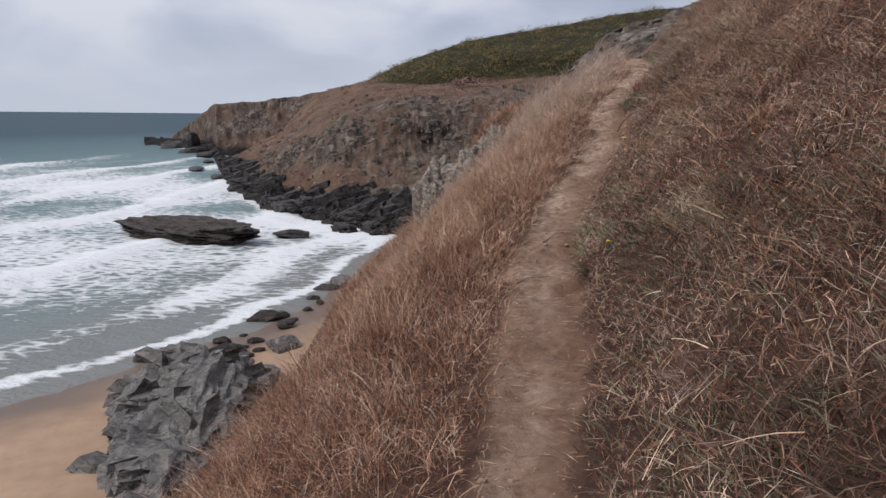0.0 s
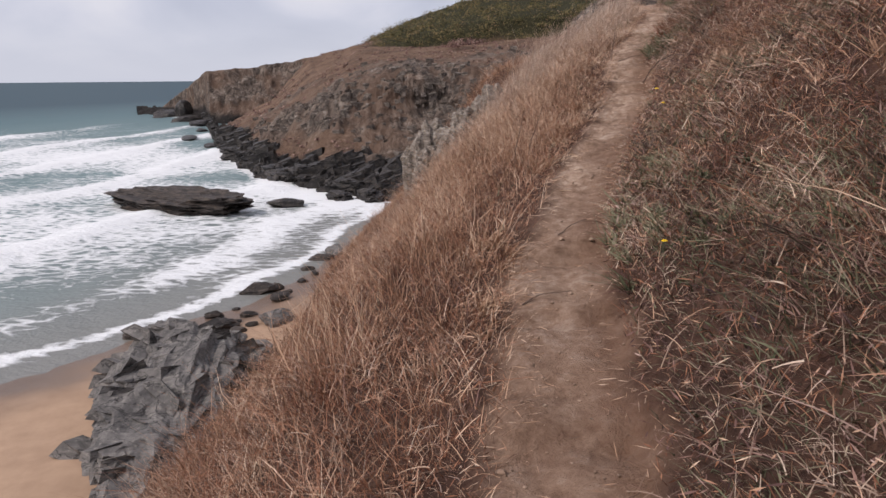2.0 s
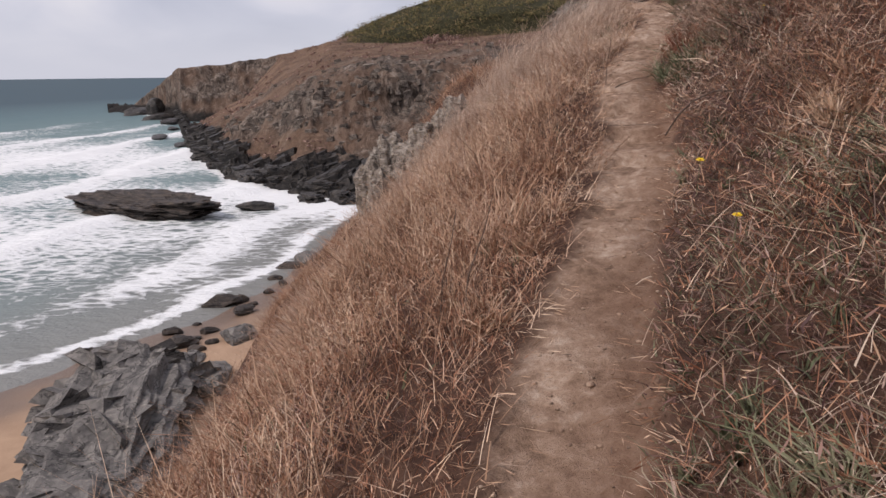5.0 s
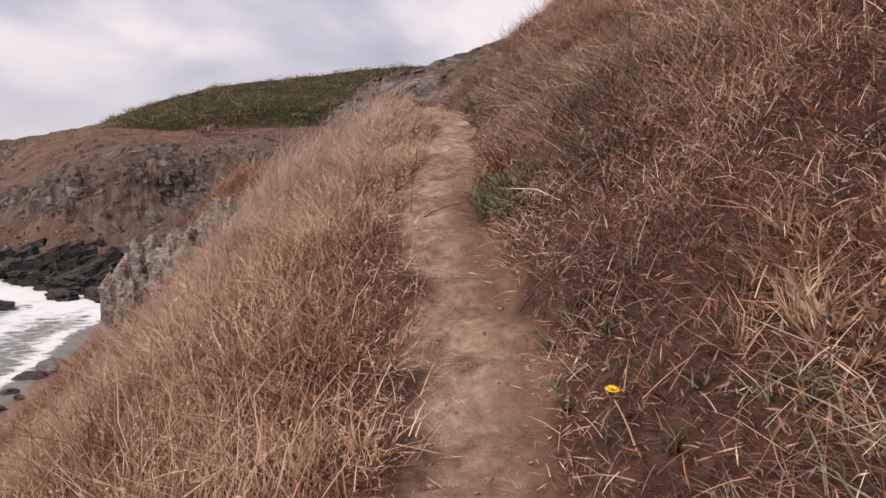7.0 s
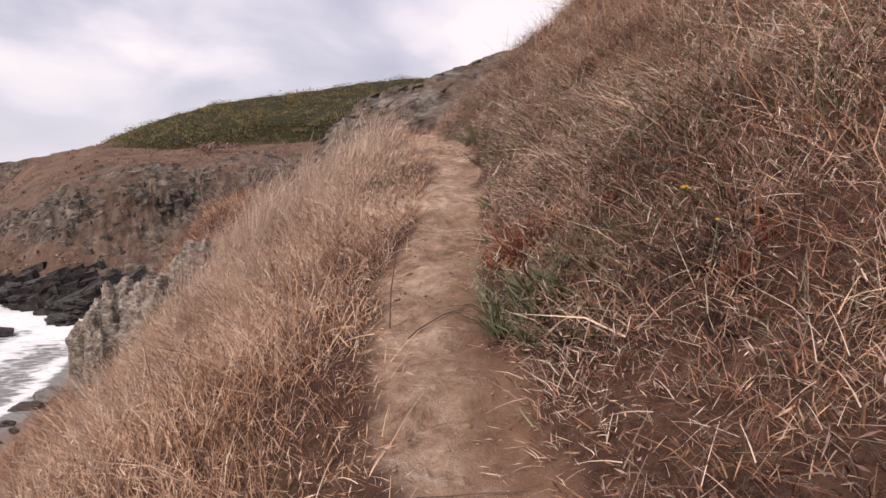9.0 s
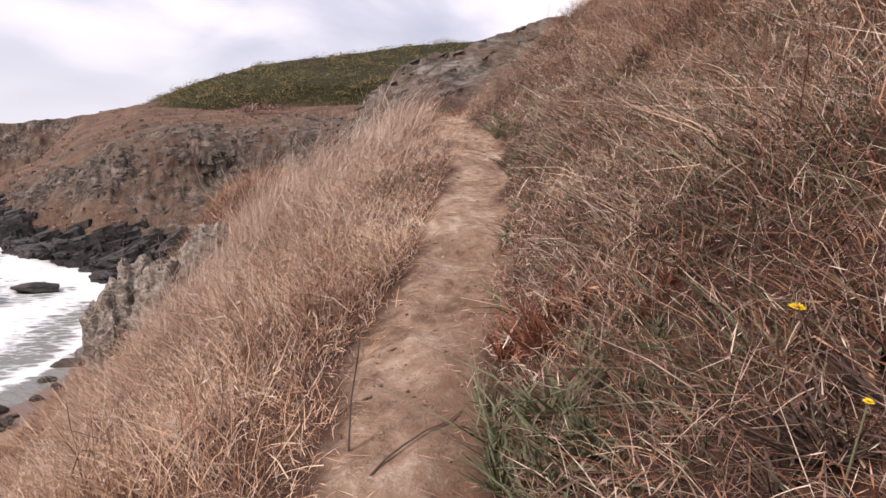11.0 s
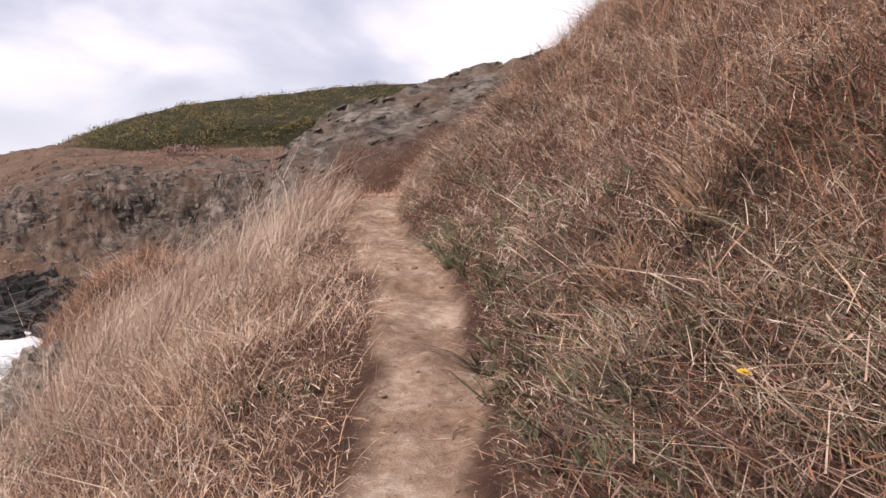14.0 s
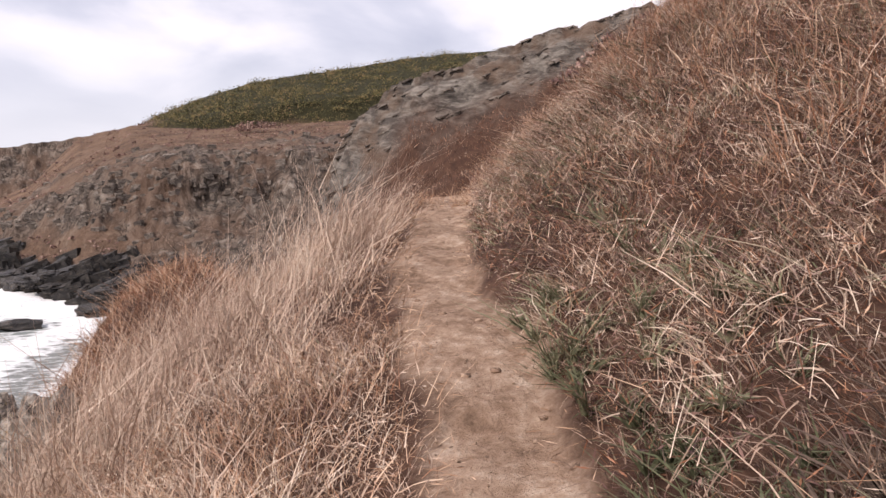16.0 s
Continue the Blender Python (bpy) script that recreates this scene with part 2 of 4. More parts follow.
def headland_material():
    """Sea-washed black foot, grey crag and dry turf, by the land's own layers."""
    m, nd, lk, b = tree("headland_cover", 0.92, 0.2)
    p = position(nd)
    upright = squeezed(nd, lk, p, 1, 1, 0.45, 0.3)
    tone = tex(nd, lk, "noise", upright, 0.42, 9.0, 0.72, 0.6)
    fine = tex(nd, lk, "noise", p, 1.6, 8.0, 0.7)
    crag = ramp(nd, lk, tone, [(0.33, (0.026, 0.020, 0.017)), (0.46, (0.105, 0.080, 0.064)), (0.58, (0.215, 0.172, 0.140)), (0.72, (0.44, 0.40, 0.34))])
    pale = ramp(nd, lk, tex(nd, lk, "noise", p, 0.75, 7.0, 0.75), [(0.56, (0, 0, 0)), (0.66, (0.7, 0.7, 0.7))])
    crag = mixc(nd, lk, pale, crag, (0.36, 0.325, 0.28))
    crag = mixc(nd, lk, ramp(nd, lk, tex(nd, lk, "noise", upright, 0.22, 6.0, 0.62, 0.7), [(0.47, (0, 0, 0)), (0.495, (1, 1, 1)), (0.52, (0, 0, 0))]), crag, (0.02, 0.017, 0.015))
    crag = mixc(nd, lk, ramp(nd, lk, tex(nd, lk, "noise", p, 0.09, 4.0), [(0.46, (0, 0, 0)), (0.60, (0.6, 0.6, 0.6))]), crag, (0.15, 0.092, 0.062))
    turf = ramp(nd, lk, calc(nd, lk, "ADD", calc(nd, lk, "MULTIPLY", tex(nd, lk, "noise", p, 0.16, 6.0), 0.5), calc(nd, lk, "MULTIPLY", fine, 0.5)),
                [(0.36, (0.055, 0.036, 0.026)), (0.5, (0.150, 0.092, 0.060)), (0.64, (0.265, 0.175, 0.118))])
    green = ramp(nd, lk, fine, [(0.3, (0.018, 0.019, 0.010)), (0.6, (0.045, 0.042, 0.019)), (0.8, (0.11, 0.075, 0.036))])
    black = ramp(nd, lk, fine, [(0.3, (0.010, 0.010, 0.010)), (0.6, (0.035, 0.031, 0.028)), (0.8, (0.09, 0.075, 0.06))])
    c = mixc(nd, lk, attribute(nd, "rock"), turf, crag)
    c = mixc(nd, lk, attribute(nd, "scrub"), c, green)
    c = mixc(nd, lk, attribute(nd, "tide"), c, black)
    lk.new(c, b.inputs["Base Color"])
    bumped(nd, lk, b, calc(nd, lk, "ADD", tone, fine), 1.0, 0.5)
    return m


def sea_material():
    """Grey-green water with torn foam where the surf breaks."""
    m, nd, lk, b = tree("sea_water", 0.3, 0.16)
    p = position(nd)
    depth = attribute(nd, "depth")
    water = ramp(nd, lk, depth, [(0.0, (0.21, 0.21, 0.19)), (0.12, (0.185, 0.225, 0.215)), (0.35, (0.155, 0.235, 0.235)), (0.6, (0.085, 0.155, 0.168)), (1.0, (0.028, 0.066, 0.086))])
    drift = squeezed(nd, lk, p, 0.55, 1.0, 1.0, 0.75)
    lace = tex(nd, lk, "noise", drift, 0.8, 7.0, 0.7, 1.8)
    cell = tex(nd, lk, "cracks", drift, 0.75)
    torn = calc(nd, lk, "ADD", lace, calc(nd, lk, "MULTIPLY", calc(nd, lk, "SUBTRACT", 0.22, cell), 0.75))
    foam = calc(nd, lk, "ADD", calc(nd, lk, "SUBTRACT", torn, 0.98), attribute(nd, "foam"))
    mask = ramp(nd, lk, foam, [(0.0, (0, 0, 0)), (0.10, (0.6, 0.6, 0.6)), (0.24, (1, 1, 1))])
    lk.new(mixc(nd, lk, mask, water, (0.78, 0.80, 0.80)), b.inputs["Base Color"])
    b.inputs["Roughness"].default_value, b.inputs["Specular IOR Level"].default_value = 0.9, 0.0
    gloss = nd.new("ShaderNodeBsdfGlossy")
    gloss.inputs["Roughness"].default_value = 0.28
    film = nd.new("ShaderNodeMixShader")
    lk.new(calc(nd, lk, "MULTIPLY", calc(nd, lk, "SUBTRACT", 1.0, mask), 0.16), film.inputs[0])
    lk.new(b.outputs[0], film.inputs[1])
    lk.new(gloss.outputs[0], film.inputs[2])
    lk.new(film.outputs[0], nd["Material Output"].inputs[0])
    rip = calc(nd, lk, "ADD", tex(nd, lk, "noise", drift, 0.28, 7.0, 0.6), calc(nd, lk, "MULTIPLY", tex(nd, lk, "noise", p, 2.2, 4.0), 0.2))
    crease = nd.new("ShaderNodeBump")
    crease.inputs["Strength"].default_value, crease.inputs["Distance"].default_value = 0.8, 1.2
    lk.new(rip, crease.inputs["Height"])
    lk.new(crease.outputs[0], gloss.inputs["Normal"])
    bumped(nd, lk, b, calc(nd, lk, "ADD", rip, calc(nd, lk, "MULTIPLY", mask, 0.12)), 0.8, 1.2)
    return m


# ---- the plan ----
LINE_Y = [-14, 0.0, 2.17, 3.36, 5.15, 6.1, 6.9, 7.9, 8.85, 9.5, 10.2, 11.05, 12.05, 12.9, 13.9, 15.4, 16.3, 17.35, 18.55, 20.5, 23, 28, 40, 60, 120]
LINE_X = [-0.9, 0.0, 0.25, 0.48, 0.70, 0.96, 1.24, 1.6, 2.0, 2.12, 2.3, 2.45, 2.92, 3.25, 3.62, 4.12, 4.26, 4.37, 4.7, 5.3, 5.9, 5.5, 1.0, 1.0, 1.0]
CREST_X = [-12, 0, 4, 6.7, 7.2, 8.9, 10.7, 13, 15.8, 19.4, 23.7, 26, 40, 90]
CREST_Z = [-18, -11, -4, 0.2, 2, 5.3, 6.7, 7.5, 8.5, 9.9, 11.1, 11.9, 17, 30]
SHORE_Y = [-40, 20, 40, 46, 50, 56, 63, 72, 80, 93, 107, 125]
SHORE_X = [-75, -48, -33, -29, -26, -21.5, -17.5, -14.8, -13.2, -12, -9, 0]
DENSE = np.arange(-40, 160, 0.1)
SMOOTH = np.convolve(np.pad(np.interp(DENSE, LINE_Y, LINE_X), 4, "edge"), np.ones(9) / 9, "valid")

RISE = np.convolve(np.pad(np.interp(DENSE, [-14, -1, 0, 2, 4, 6, 8, 10, 12, 14, 16, 18, 20, 21.5], [0.6, 0.18, 0.08, 0.05, 0.25, 0.59, 1.02, 1.49, 1.94, 2.35, 2.68, 2.93, 3.07, 3.12]), 7, "edge"), np.ones(15) / 15, "valid")


def centre(y):
    return np.interp(y, DENSE, SMOOTH)


def tread(y, u):
    """The height of the path along its way; past the bend the land falls, later on the seaward side."""
    y = np.asarray(y, float)
    z = np.interp(y, DENSE, RISE)
    out = np.clip(y - 21.3 - 4.6 * step(-1.2, -4.0, u), 0, 200)
    return z - 0.55 * out - 0.018 * np.clip(out, 0, 8) ** 2


def land(u, y):
    """Height of the ground at u metres across the path (uphill positive) and y along, and its layers."""
    x = centre(y) + u
    a = np.abs(u)
    wob = 0.17 * fbm(y * 2.0, u * 0.6, 3.1, 4, 5)
    edge_l, edge_r = 0.24 + wob, 0.24 + 0.15 * fbm(y * 1.9, 7.7 + u * 0.6, 0, 4, 9)
    down = np.interp(a, [0, 0.22, 0.42, 1.2, 2.5, 6, 9.5, 12.5, 24, 400], [0, 0.01, 0.10, 0.52, 1.55, 4.6, 7.9, 12.5, 36, 900])
    late = step(12, 16.5, y)
    down = down * (1 + 0.26 * step(30, 6, y) * step(1.2 + 2.6 * late, 5 + 2.6 * late, a) + 0.14 * step(2.5, 5, a) * step(11, 15, y) * step(23, 20, y))
    up = np.interp(a, [0, 0.22, 0.36, 0.6, 1.2, 3, 8, 14, 30, 90, 400], [0, 0.015, 0.15, 0.36, 0.84, 2.38, 6.7, 11.2, 20, 40, 60])
    on = np.where(u < 0, 1 - step(edge_l - 0.05, edge_l + 0.10, a), 1 - step(edge_r - 0.05, edge_r + 0.08, a)) * step(24, 21, y)
    rough = 0.16 * fbm(x * 0.8, y * 0.8, 0, 4, 2) * step(0.3, 1.5, a) + 0.5 * fbm(x * 0.17, y * 0.17, 0, 3, 3) * step(1.5, 7, a)
    dirt = 0.045 * fbm(x * 2.2, y * 2.2, 0, 3, 8) + 0.034 * fbm(x * 6.5, y * 6.5, 0, 4, 12)
    worn = 0.045 * (np.mod(y * 1.15 + 0.35 * fbm(x * 1.5, y * 0.6, 0, 2, 21), 1.0) - 0.5) * step(6.5, 8, y) * step(13.5, 11.5, y)
    for lip in (3.42, 4.35, 5.2, 8.9, 9.42, 9.97, 10.55, 12.6, 15.7):
        back = lip + 0.18 * fbm(x * 3.1, lip, 0, 2, 25) - y
        worn = worn - 0.075 * np.exp(-np.clip(back, 0, 5) / 0.24) * step(-0.02, 0.03, back)
    knoll = 0.6 * np.exp(-((x - 1.8) / 0.9) ** 2 - ((y - 21.3) / 1.2) ** 2) + 1.2 * np.exp(-((x - 1.6) / np.where(x < 1.6, 1.5, 2.2)) ** 2 - ((y - 25.6) / 2.3) ** 2)
    hill = knoll + tread(y, u) + np.where(u < 0, -down, up) + rough + on * (dirt + worn)
    yc = 52 - 0.37 * (x - 7) * (x > 7)
    zc = np.interp(x, CREST_X, CREST_Z)
    near_face, far_face = np.clip(yc - y, 0, None), np.clip(y - yc, 0, None)
    bed = np.mod(near_face * 0.62 + 0.25 * x * 0.3 + 1.1 * fbm(x * 0.22, y * 0.22, 0, 3, 46), 1.0)
    crags = 0.55 * bed * (0.4 + vnoise(x * 0.3, y * 0.5, 0, 47)) + 0.45 * ridged(x * 0.28, y * 0.28 + zc * 0.2, 0, 4, 40) + 0.28 * fbm(x * 0.9, y * 0.9, 0, 3, 44)
    crest = zc - np.interp(near_face, [0, 1.5, 5, 14, 40], [0, 0.5, 4.0, 9.5, 26]) - 0.55 * far_face + (crags - 0.45) * step(11, 4, near_face)
    inland = (x - np.interp(y, SHORE_Y, SHORE_X)) * 0.75
    beach = SEA - 0.15 + np.clip(0.085 * inland, -6, 1.5) + 0.10 * fbm(x * 0.25, y * 0.25, 0, 3, 60) + 0.02 * fbm(x * 1.5, y * 1.5, 0, 2, 61)
    z = np.maximum(np.maximum(hill, crest), beach)
    sand = (beach >= np.maximum(hill, crest)).astype(float)
    rock = np.where(crest > hill, step(1.6, -1.2, near_face - np.interp(x, [4, 8, 12, 16, 22], [8.0, 5.4, 3.4, 2.2, 1.8]) + 2.6 * fbm(x * 0.3, y * 0.3, 0, 4, 70)), 0) * (1 - sand)
    foot = step(-11.5, -14.5, hill + 1.8 * fbm(x * 0.35, y * 0.35, 0, 3, 71)) * (u < 0) * (1 - sand)
    rock = np.maximum(rock * step(-0.6, -0.25, fbm(x * 0.45, y * 0.8, 0, 4, 74)), foot)
    z = z + foot * 0.9 * ridged(x * 0.5, y * 0.5, 0, 3, 72)
    # darker towards the bank: soil tone and the bank's shade, painted in
    soil_shade = step(-0.12, 0.26, u + 0.22 * fbm(x * 1.7, y * 1.7, 0, 3, 80)) * step(16, 9, y)
    # the first metres of the path browner over the whole width
    soil_shade = np.maximum(soil_shade, step(8, 2.5, y) * (0.55 + 0.7 * fbm(x * 2.4, y * 2.4, 0, 3, 81)))
    return x, z, on, sand, rock, sand * step(9.0, 3.0, inland + 1.5 * fbm(x * 0.3, y * 0.3, 0, 3, 82)), soil_shade


def mesh_of(name, verts, faces, mat, layers=()):
    me = bpy.data.meshes.new(name)
    verts, faces = np.asarray(verts, np.float32), np.asarray(faces, np.int32)
    k = faces.shape[1]
    me.vertices.add(len(verts))
    me.vertices.foreach_set("co", verts.ravel())
    me.loops.add(faces.size)
    me.loops.foreach_set("vertex_index", faces.ravel())
    me.polygons.add(len(faces))
    me.polygons.foreach_set("loop_start", np.arange(0, faces.size, k, dtype=np.int32))
    me.polygons.foreach_set("use_smooth", np.ones(len(faces), bool))
    for key, values in layers:
        me.attributes.new(key, "FLOAT", "POINT").data.foreach_set("value", np.asarray(values, np.float32).ravel())
    me.materials.append(mat)
    me.update(calc_edges=True)
    return me


def grid_faces(rows, cols):
    i = np.arange(rows * cols).reshape(rows, cols)
    return np.stack([i[:-1, :-1], i[:-1, 1:], i[1:, 1:], i[1:, :-1]], -1).reshape(-1, 4)


def spaced(*runs):
    """Stations from runs of (start, end, step)."""
    return np.unique(np.round(np.concatenate([np.arange(a, b, s) for a, b, s in runs]), 4))


# ---- the ground ----
us = spaced((-420, -60, 30), (-60, -16, 1.0), (-16, -6, 0.45), (-6, -1.5, 0.2), (-1.5, -0.6, 0.07), (-0.6, 0.6, 0.03), (0.6, 1.5, 0.07), (1.5, 6, 0.2), (6, 30, 0.36), (30, 50, 0.8), (50, 400, 20))
ys = spaced((-160, -14, 8), (-14, 0, 0.6), (0, 21.5, 0.065), (21.5, 30, 0.3), (30, 42, 0.45), (42, 53, 0.24), (53, 60, 0.6), (60, 120, 1.2), (120, 160, 8))
U, Y = np.meshgrid(us, ys)
X, Z, on, sand, rock, wet, soil_shade = land(U, Y)
ground = new("ground", mesh_of("ground", np.stack([X, Y, Z], -1).reshape(-1, 3), grid_faces(len(ys), len(us)), ground_material(),
                               (("path", on), ("sand", sand), ("rock", rock), ("wet", wet), ("soil_shade", soil_shade))))
tagged(ground, "steep dry hillside with a worn earth footpath above a sandy cove", "ground", kind="structure")

# ---- the headland across the cove: profiles by bearing from the hillside ----
AT = (1.5, 6.0)


def profile(b):
    """Distances and heights of the land's edges along the bearing b, from the water inland."""
    d0 = np.interp(b, [-22, -20.8, -17.9, -17.4, -16.2, -14.4, -11.2, -9.6, -6, 4, 20, 32], [420, 398, 335, 198, 165, 136, 122, 114, 111, 99, 92, 90])
    d2 = d0 + np.interp(b, [-17.6, -14, -10, -6, 0, 10], [14, 16, 13, 13, 20, 22])
    z1 = np.interp(b, [-20, -17.6, -17, -14, 0], [-16.3, -16.3, -14, -12.8, -12])
    z2 = np.interp(b, [-17.6, -14, -10, -6, 0, 10], [-15.8, -10, -7.6, -8, -6, -5])
    z3 = np.interp(b, [-17.6, -14, -10, -8.2, -5.5, -2.9, 0.2, 10], [-15.4, -9, -3.6, -1.3, 1.4, 2.8, 2.2, 3])
    d4 = np.interp(b, [-17.6, -16, -13.3, -11, -10, -7, -2.5, 32], [228, 236, 246, 262, 278, 226, 216, 216])
    z4 = np.interp(b, [-17.6, -16, -13.3, -11.5, -10.3, -7, -2.5, 3.5, 10, 32], [-15.2, -11, -6, 2.5, 8.6, 10.6, 9.5, 11, 13, 18])
    gap = step(-9.2, -10.6, b)
    d6 = np.interp(b, [-22, -20.8, -17.6, -11, -8, -6, 32], [405, 385, 325, 320, 296, 264, 264])
    z6 = np.interp(b, [-22, -20.8, -19.7, -18.7, -17.7, -14.7, -11, -8, -6.3, -3.5, 0.9, 4.9, 9.3, 13.1, 17.6, 32], [-20, -14, -7, -1.5, 4.2, 5.3, 8.6, 10.4, 13.4, 19.8, 27.0, 30.6, 33.8, 37, 38.6, 43])
    d2 = d2 + 7
    D = [d0 - 8, d0 - 2, d0 + 15, d2, d2 + 7, d2 + 12, d4, d4 + 8, np.where(gap > 0, 306, d4 + 14), d6, d6 + 70, d6 + 330]
    H = [d0 * 0 - 20, d0 * 0 - 17.3, z1, z2, z3, z3 + 0.8, z4, z4 + 0.6 - 9 * gap, (1 - gap) * (z4 * 0.6 + z6 * 0.4) + gap * np.minimum(z4 - 8, -14.5), z6, z6 - 7, d0 * 0 - 30]
    return np.maximum.accumulate(np.array(D) + np.arange(12)[:, None] * 1.2, 0), np.array(H)


bearings = np.arange(-22.5, 32, 0.1)
counts = [3, 14, 7, 18, 4, 24, 4, 8, 16, 5, 4]
D, H = profile(bearings)
weights = np.concatenate([k + np.arange(c) / c for k, c in enumerate(counts)] + [np.array([11.0])])
lo = np.minimum(weights.astype(int), 10)
w = (weights - lo)[:, None]
DD, HH = D[lo] * (1 - w) + D[lo + 1] * w, H[lo] * (1 - w) + H[lo + 1] * w
LAYER = np.broadcast_to(weights[:, None], DD.shape)
ang = np.radians(np.broadcast_to(bearings, DD.shape))
side = ang * DD
crag = step(0.8, 1.3, LAYER) * step(5.6, 4.5, LAYER + 0.9 * fbm(side * 0.12, DD * 0.12, 0, 3, 90))
cliff = crag * step(2.6, 3.1, LAYER) * step(5.2, 4.3, LAYER)
west = step(-9.5, -11, np.degrees(ang)) * step(7.6, 8.2, LAYER) * step(10.4, 9.6, LAYER)
rocky = np.clip(np.maximum(crag * (0.82 + 1.0 * fbm(side * 0.1, DD * 0.1, 0, 3, 93)) + cliff * step(-13, -10, np.degrees(ang)), west), 0, 1)
tide = step(-12.2, -14.2, HH + 2.8 * fbm(side * 0.16, DD * 0.16, 0, 4, 95)) * step(0.3, 0.9, LAYER)
scrub = step(6.4, 7.2, LAYER + 0.5 * fbm(side * 0.06, DD * 0.06, 0, 3, 96)) * step(-6.5, -3.5, np.degrees(ang) + 2.5 * fbm(side * 0.08, DD * 0.08, 0, 3, 94))
rough = np.maximum(rocky, tide)
DD = DD + rough * (2.4 * ridged(side * 0.09, HH * 0.13, 0, 4, 97) + 1.6 * fbm(side * 0.35, HH * 0.3, 0, 4, 98) + 2.5 * west * fbm(side * 0.09, HH * 0.03, 0, 3, 99))
HH = HH + step(0.7, 1.2, LAYER) * (rough * (1 - 0.75 * west) * (1.9 * ridged(side * 0.17, DD * 0.17, 0, 4, 101) + 0.8 * fbm(side * 0.6, DD * 0.6, 0, 3, 102)) + 0.55 * fbm(side * 0.14, DD * 0.14, 0, 4, 103))
HX, HY = AT[0] + np.sin(ang) * DD, AT[1] + np.cos(ang) * DD
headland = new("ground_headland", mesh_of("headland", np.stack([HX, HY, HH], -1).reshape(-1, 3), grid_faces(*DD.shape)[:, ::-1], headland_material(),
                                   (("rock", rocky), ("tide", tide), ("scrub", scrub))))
tagged(headland, "rocky headland with grey crags, black tidal foot and dry turf", "headland", kind="structure")

# ---- the sea ----
sx = spaced((-4700, -400, 150), (-400, -150, 6), (-150, -62, 1.6), (-62, -4, 0.75), (-4, 60, 8), (60, 4700, 300))
sy = spaced((-600, 20, 40), (20, 40, 2), (40, 128, 0.75), (128, 220, 1.2), (220, 420, 3), (420, 900, 20), (900, 4900, 160))
SX, SY = np.meshgrid(sx, sy)
off = (np.interp(SY, SHORE_Y, SHORE_X) - SX) * 0.75
far = np.hypot(SX - AT[0], SY - AT[1])
bear = np.degrees(np.arctan2(SX - AT[0], SY - AT[1]))
coast = np.interp(bear, [-60, -40, -22, -20.8, -17.9, -17.4, -16.2, -14.4, -11.2, -9.6, -6], [70, 90, 420, 398, 335, 198, 165, 136, 122, 114, 111])
rocks_near = step(26, 3, coast - far) * (bear > -21.5) * step(40, 12, far - coast)
swell = off + 7 * fbm(SX * 0.02, SY * 0.02, 0, 3, 110) + 0.05 * SY
phase = np.mod(swell / 21.0, 1.0)
breaker = np.exp(-((phase - 0.42) / 0.12) ** 2) * step(330, 120, off)
calm = step(60, 300, off)
wash = np.exp(-((off - 0.8 - 2.5 * fbm(SX * 0.06, SY * 0.06, 0, 3, 113)) / 1.3) ** 2)
patch = fbm(SX * 0.035, SY * 0.05, 0, 4, 111)
foam = (0.37 + 0.13 * step(-24, -46, SX) + 0.40 * patch + 0.34 * breaker) * step(400, 240, far + 60 * patch) * step(-1.5, 2.0, off) - 0.11 * step(26, 6, off) + 0.48 * rocks_near + 0.60 * wash
foam = np.maximum(foam, 0.30 * np.maximum(0, fbm(SX * 0.02, SY * 0.05, 0, 3, 117)) * (far > 300))
depth = np.clip(step(-4, 40, off) * 0.35 + step(40, 260, off) * 0.35 + step(150, 900, far) * 0.5, 0, 1)
SZ = SEA + step(0, 18, off) * step(900, 200, far) * (0.55 * breaker + 0.35 * fbm(SX * 0.12, SY * 0.12, 0, 3, 112) + 0.15 * fbm(SX * 0.5, SY * 0.5, 0, 2, 115)) + 0.05 * wash
sea = new("water", mesh_of("sea", np.stack([SX, SY, SZ], -1).reshape(-1, 3), grid_faces(len(sy), len(sx)), sea_material(), (("foam", foam), ("depth", depth))))
tagged(sea, "grey-green sea with white breaking surf up to the horizon", "sea", kind="structure")


# ---- rocks ----
def stone_mesh(name, size, seed, mat, detail=4, block=0.35, strata=0.0, tilt=0.0, boxy=0.0):
    """A fractured rock: a rounded lump cut into ledges and faces."""
    bm = bmesh.new()
    bmesh.ops.create_icosphere(bm, subdivisions=detail, radius=1.0)
    co = np.array([v.co[:] for v in bm.verts])
    r = np.random.RandomState(seed)
    for _ in range(9):
        n = r.normal(size=3)
        n /= np.linalg.norm(n)
        over = co @ n - r.uniform(0.55, 0.85)
        co = co - np.clip(over, 0, None)[:, None] * n * 0.92
    if boxy:
        co = np.sign(co) * np.abs(co) ** (1 - 0.45 * boxy)
    f = 1.6
    bump = block * ridged(co[:, 0] * f + seed, co[:, 1] * f, co[:, 2] * f * (1 + strata * 2), 3, seed) + 0.10 * fbm(co[:, 0] * 5, co[:, 1] * 5 + seed, co[:, 2] * 5 * (1 + strata), 3, seed + 3)
    co = co * (1 + 0.5 * bump)[:, None]
    if strata:
        lean = co[:, 2] + tilt * co[:, 0]
        q = np.round(lean * 5) / 5
        co[:, :2] *= (1 + 0.16 * strata * (2 * vnoise(q * 9, q * 0, q * 0, seed) - 1))[:, None]
    co = co * np.array(size)
    for v, c in zip(bm.verts, co):
        v.co = c
    me = bpy.data.meshes.new(name)
    bm.to_mesh(me)
    bm.free()
    me.materials.append(mat)
    return me


def floor_at(x, y):
    return float(land(np.array([x - float(centre(y))]), np.array([float(y)]))[1][0])


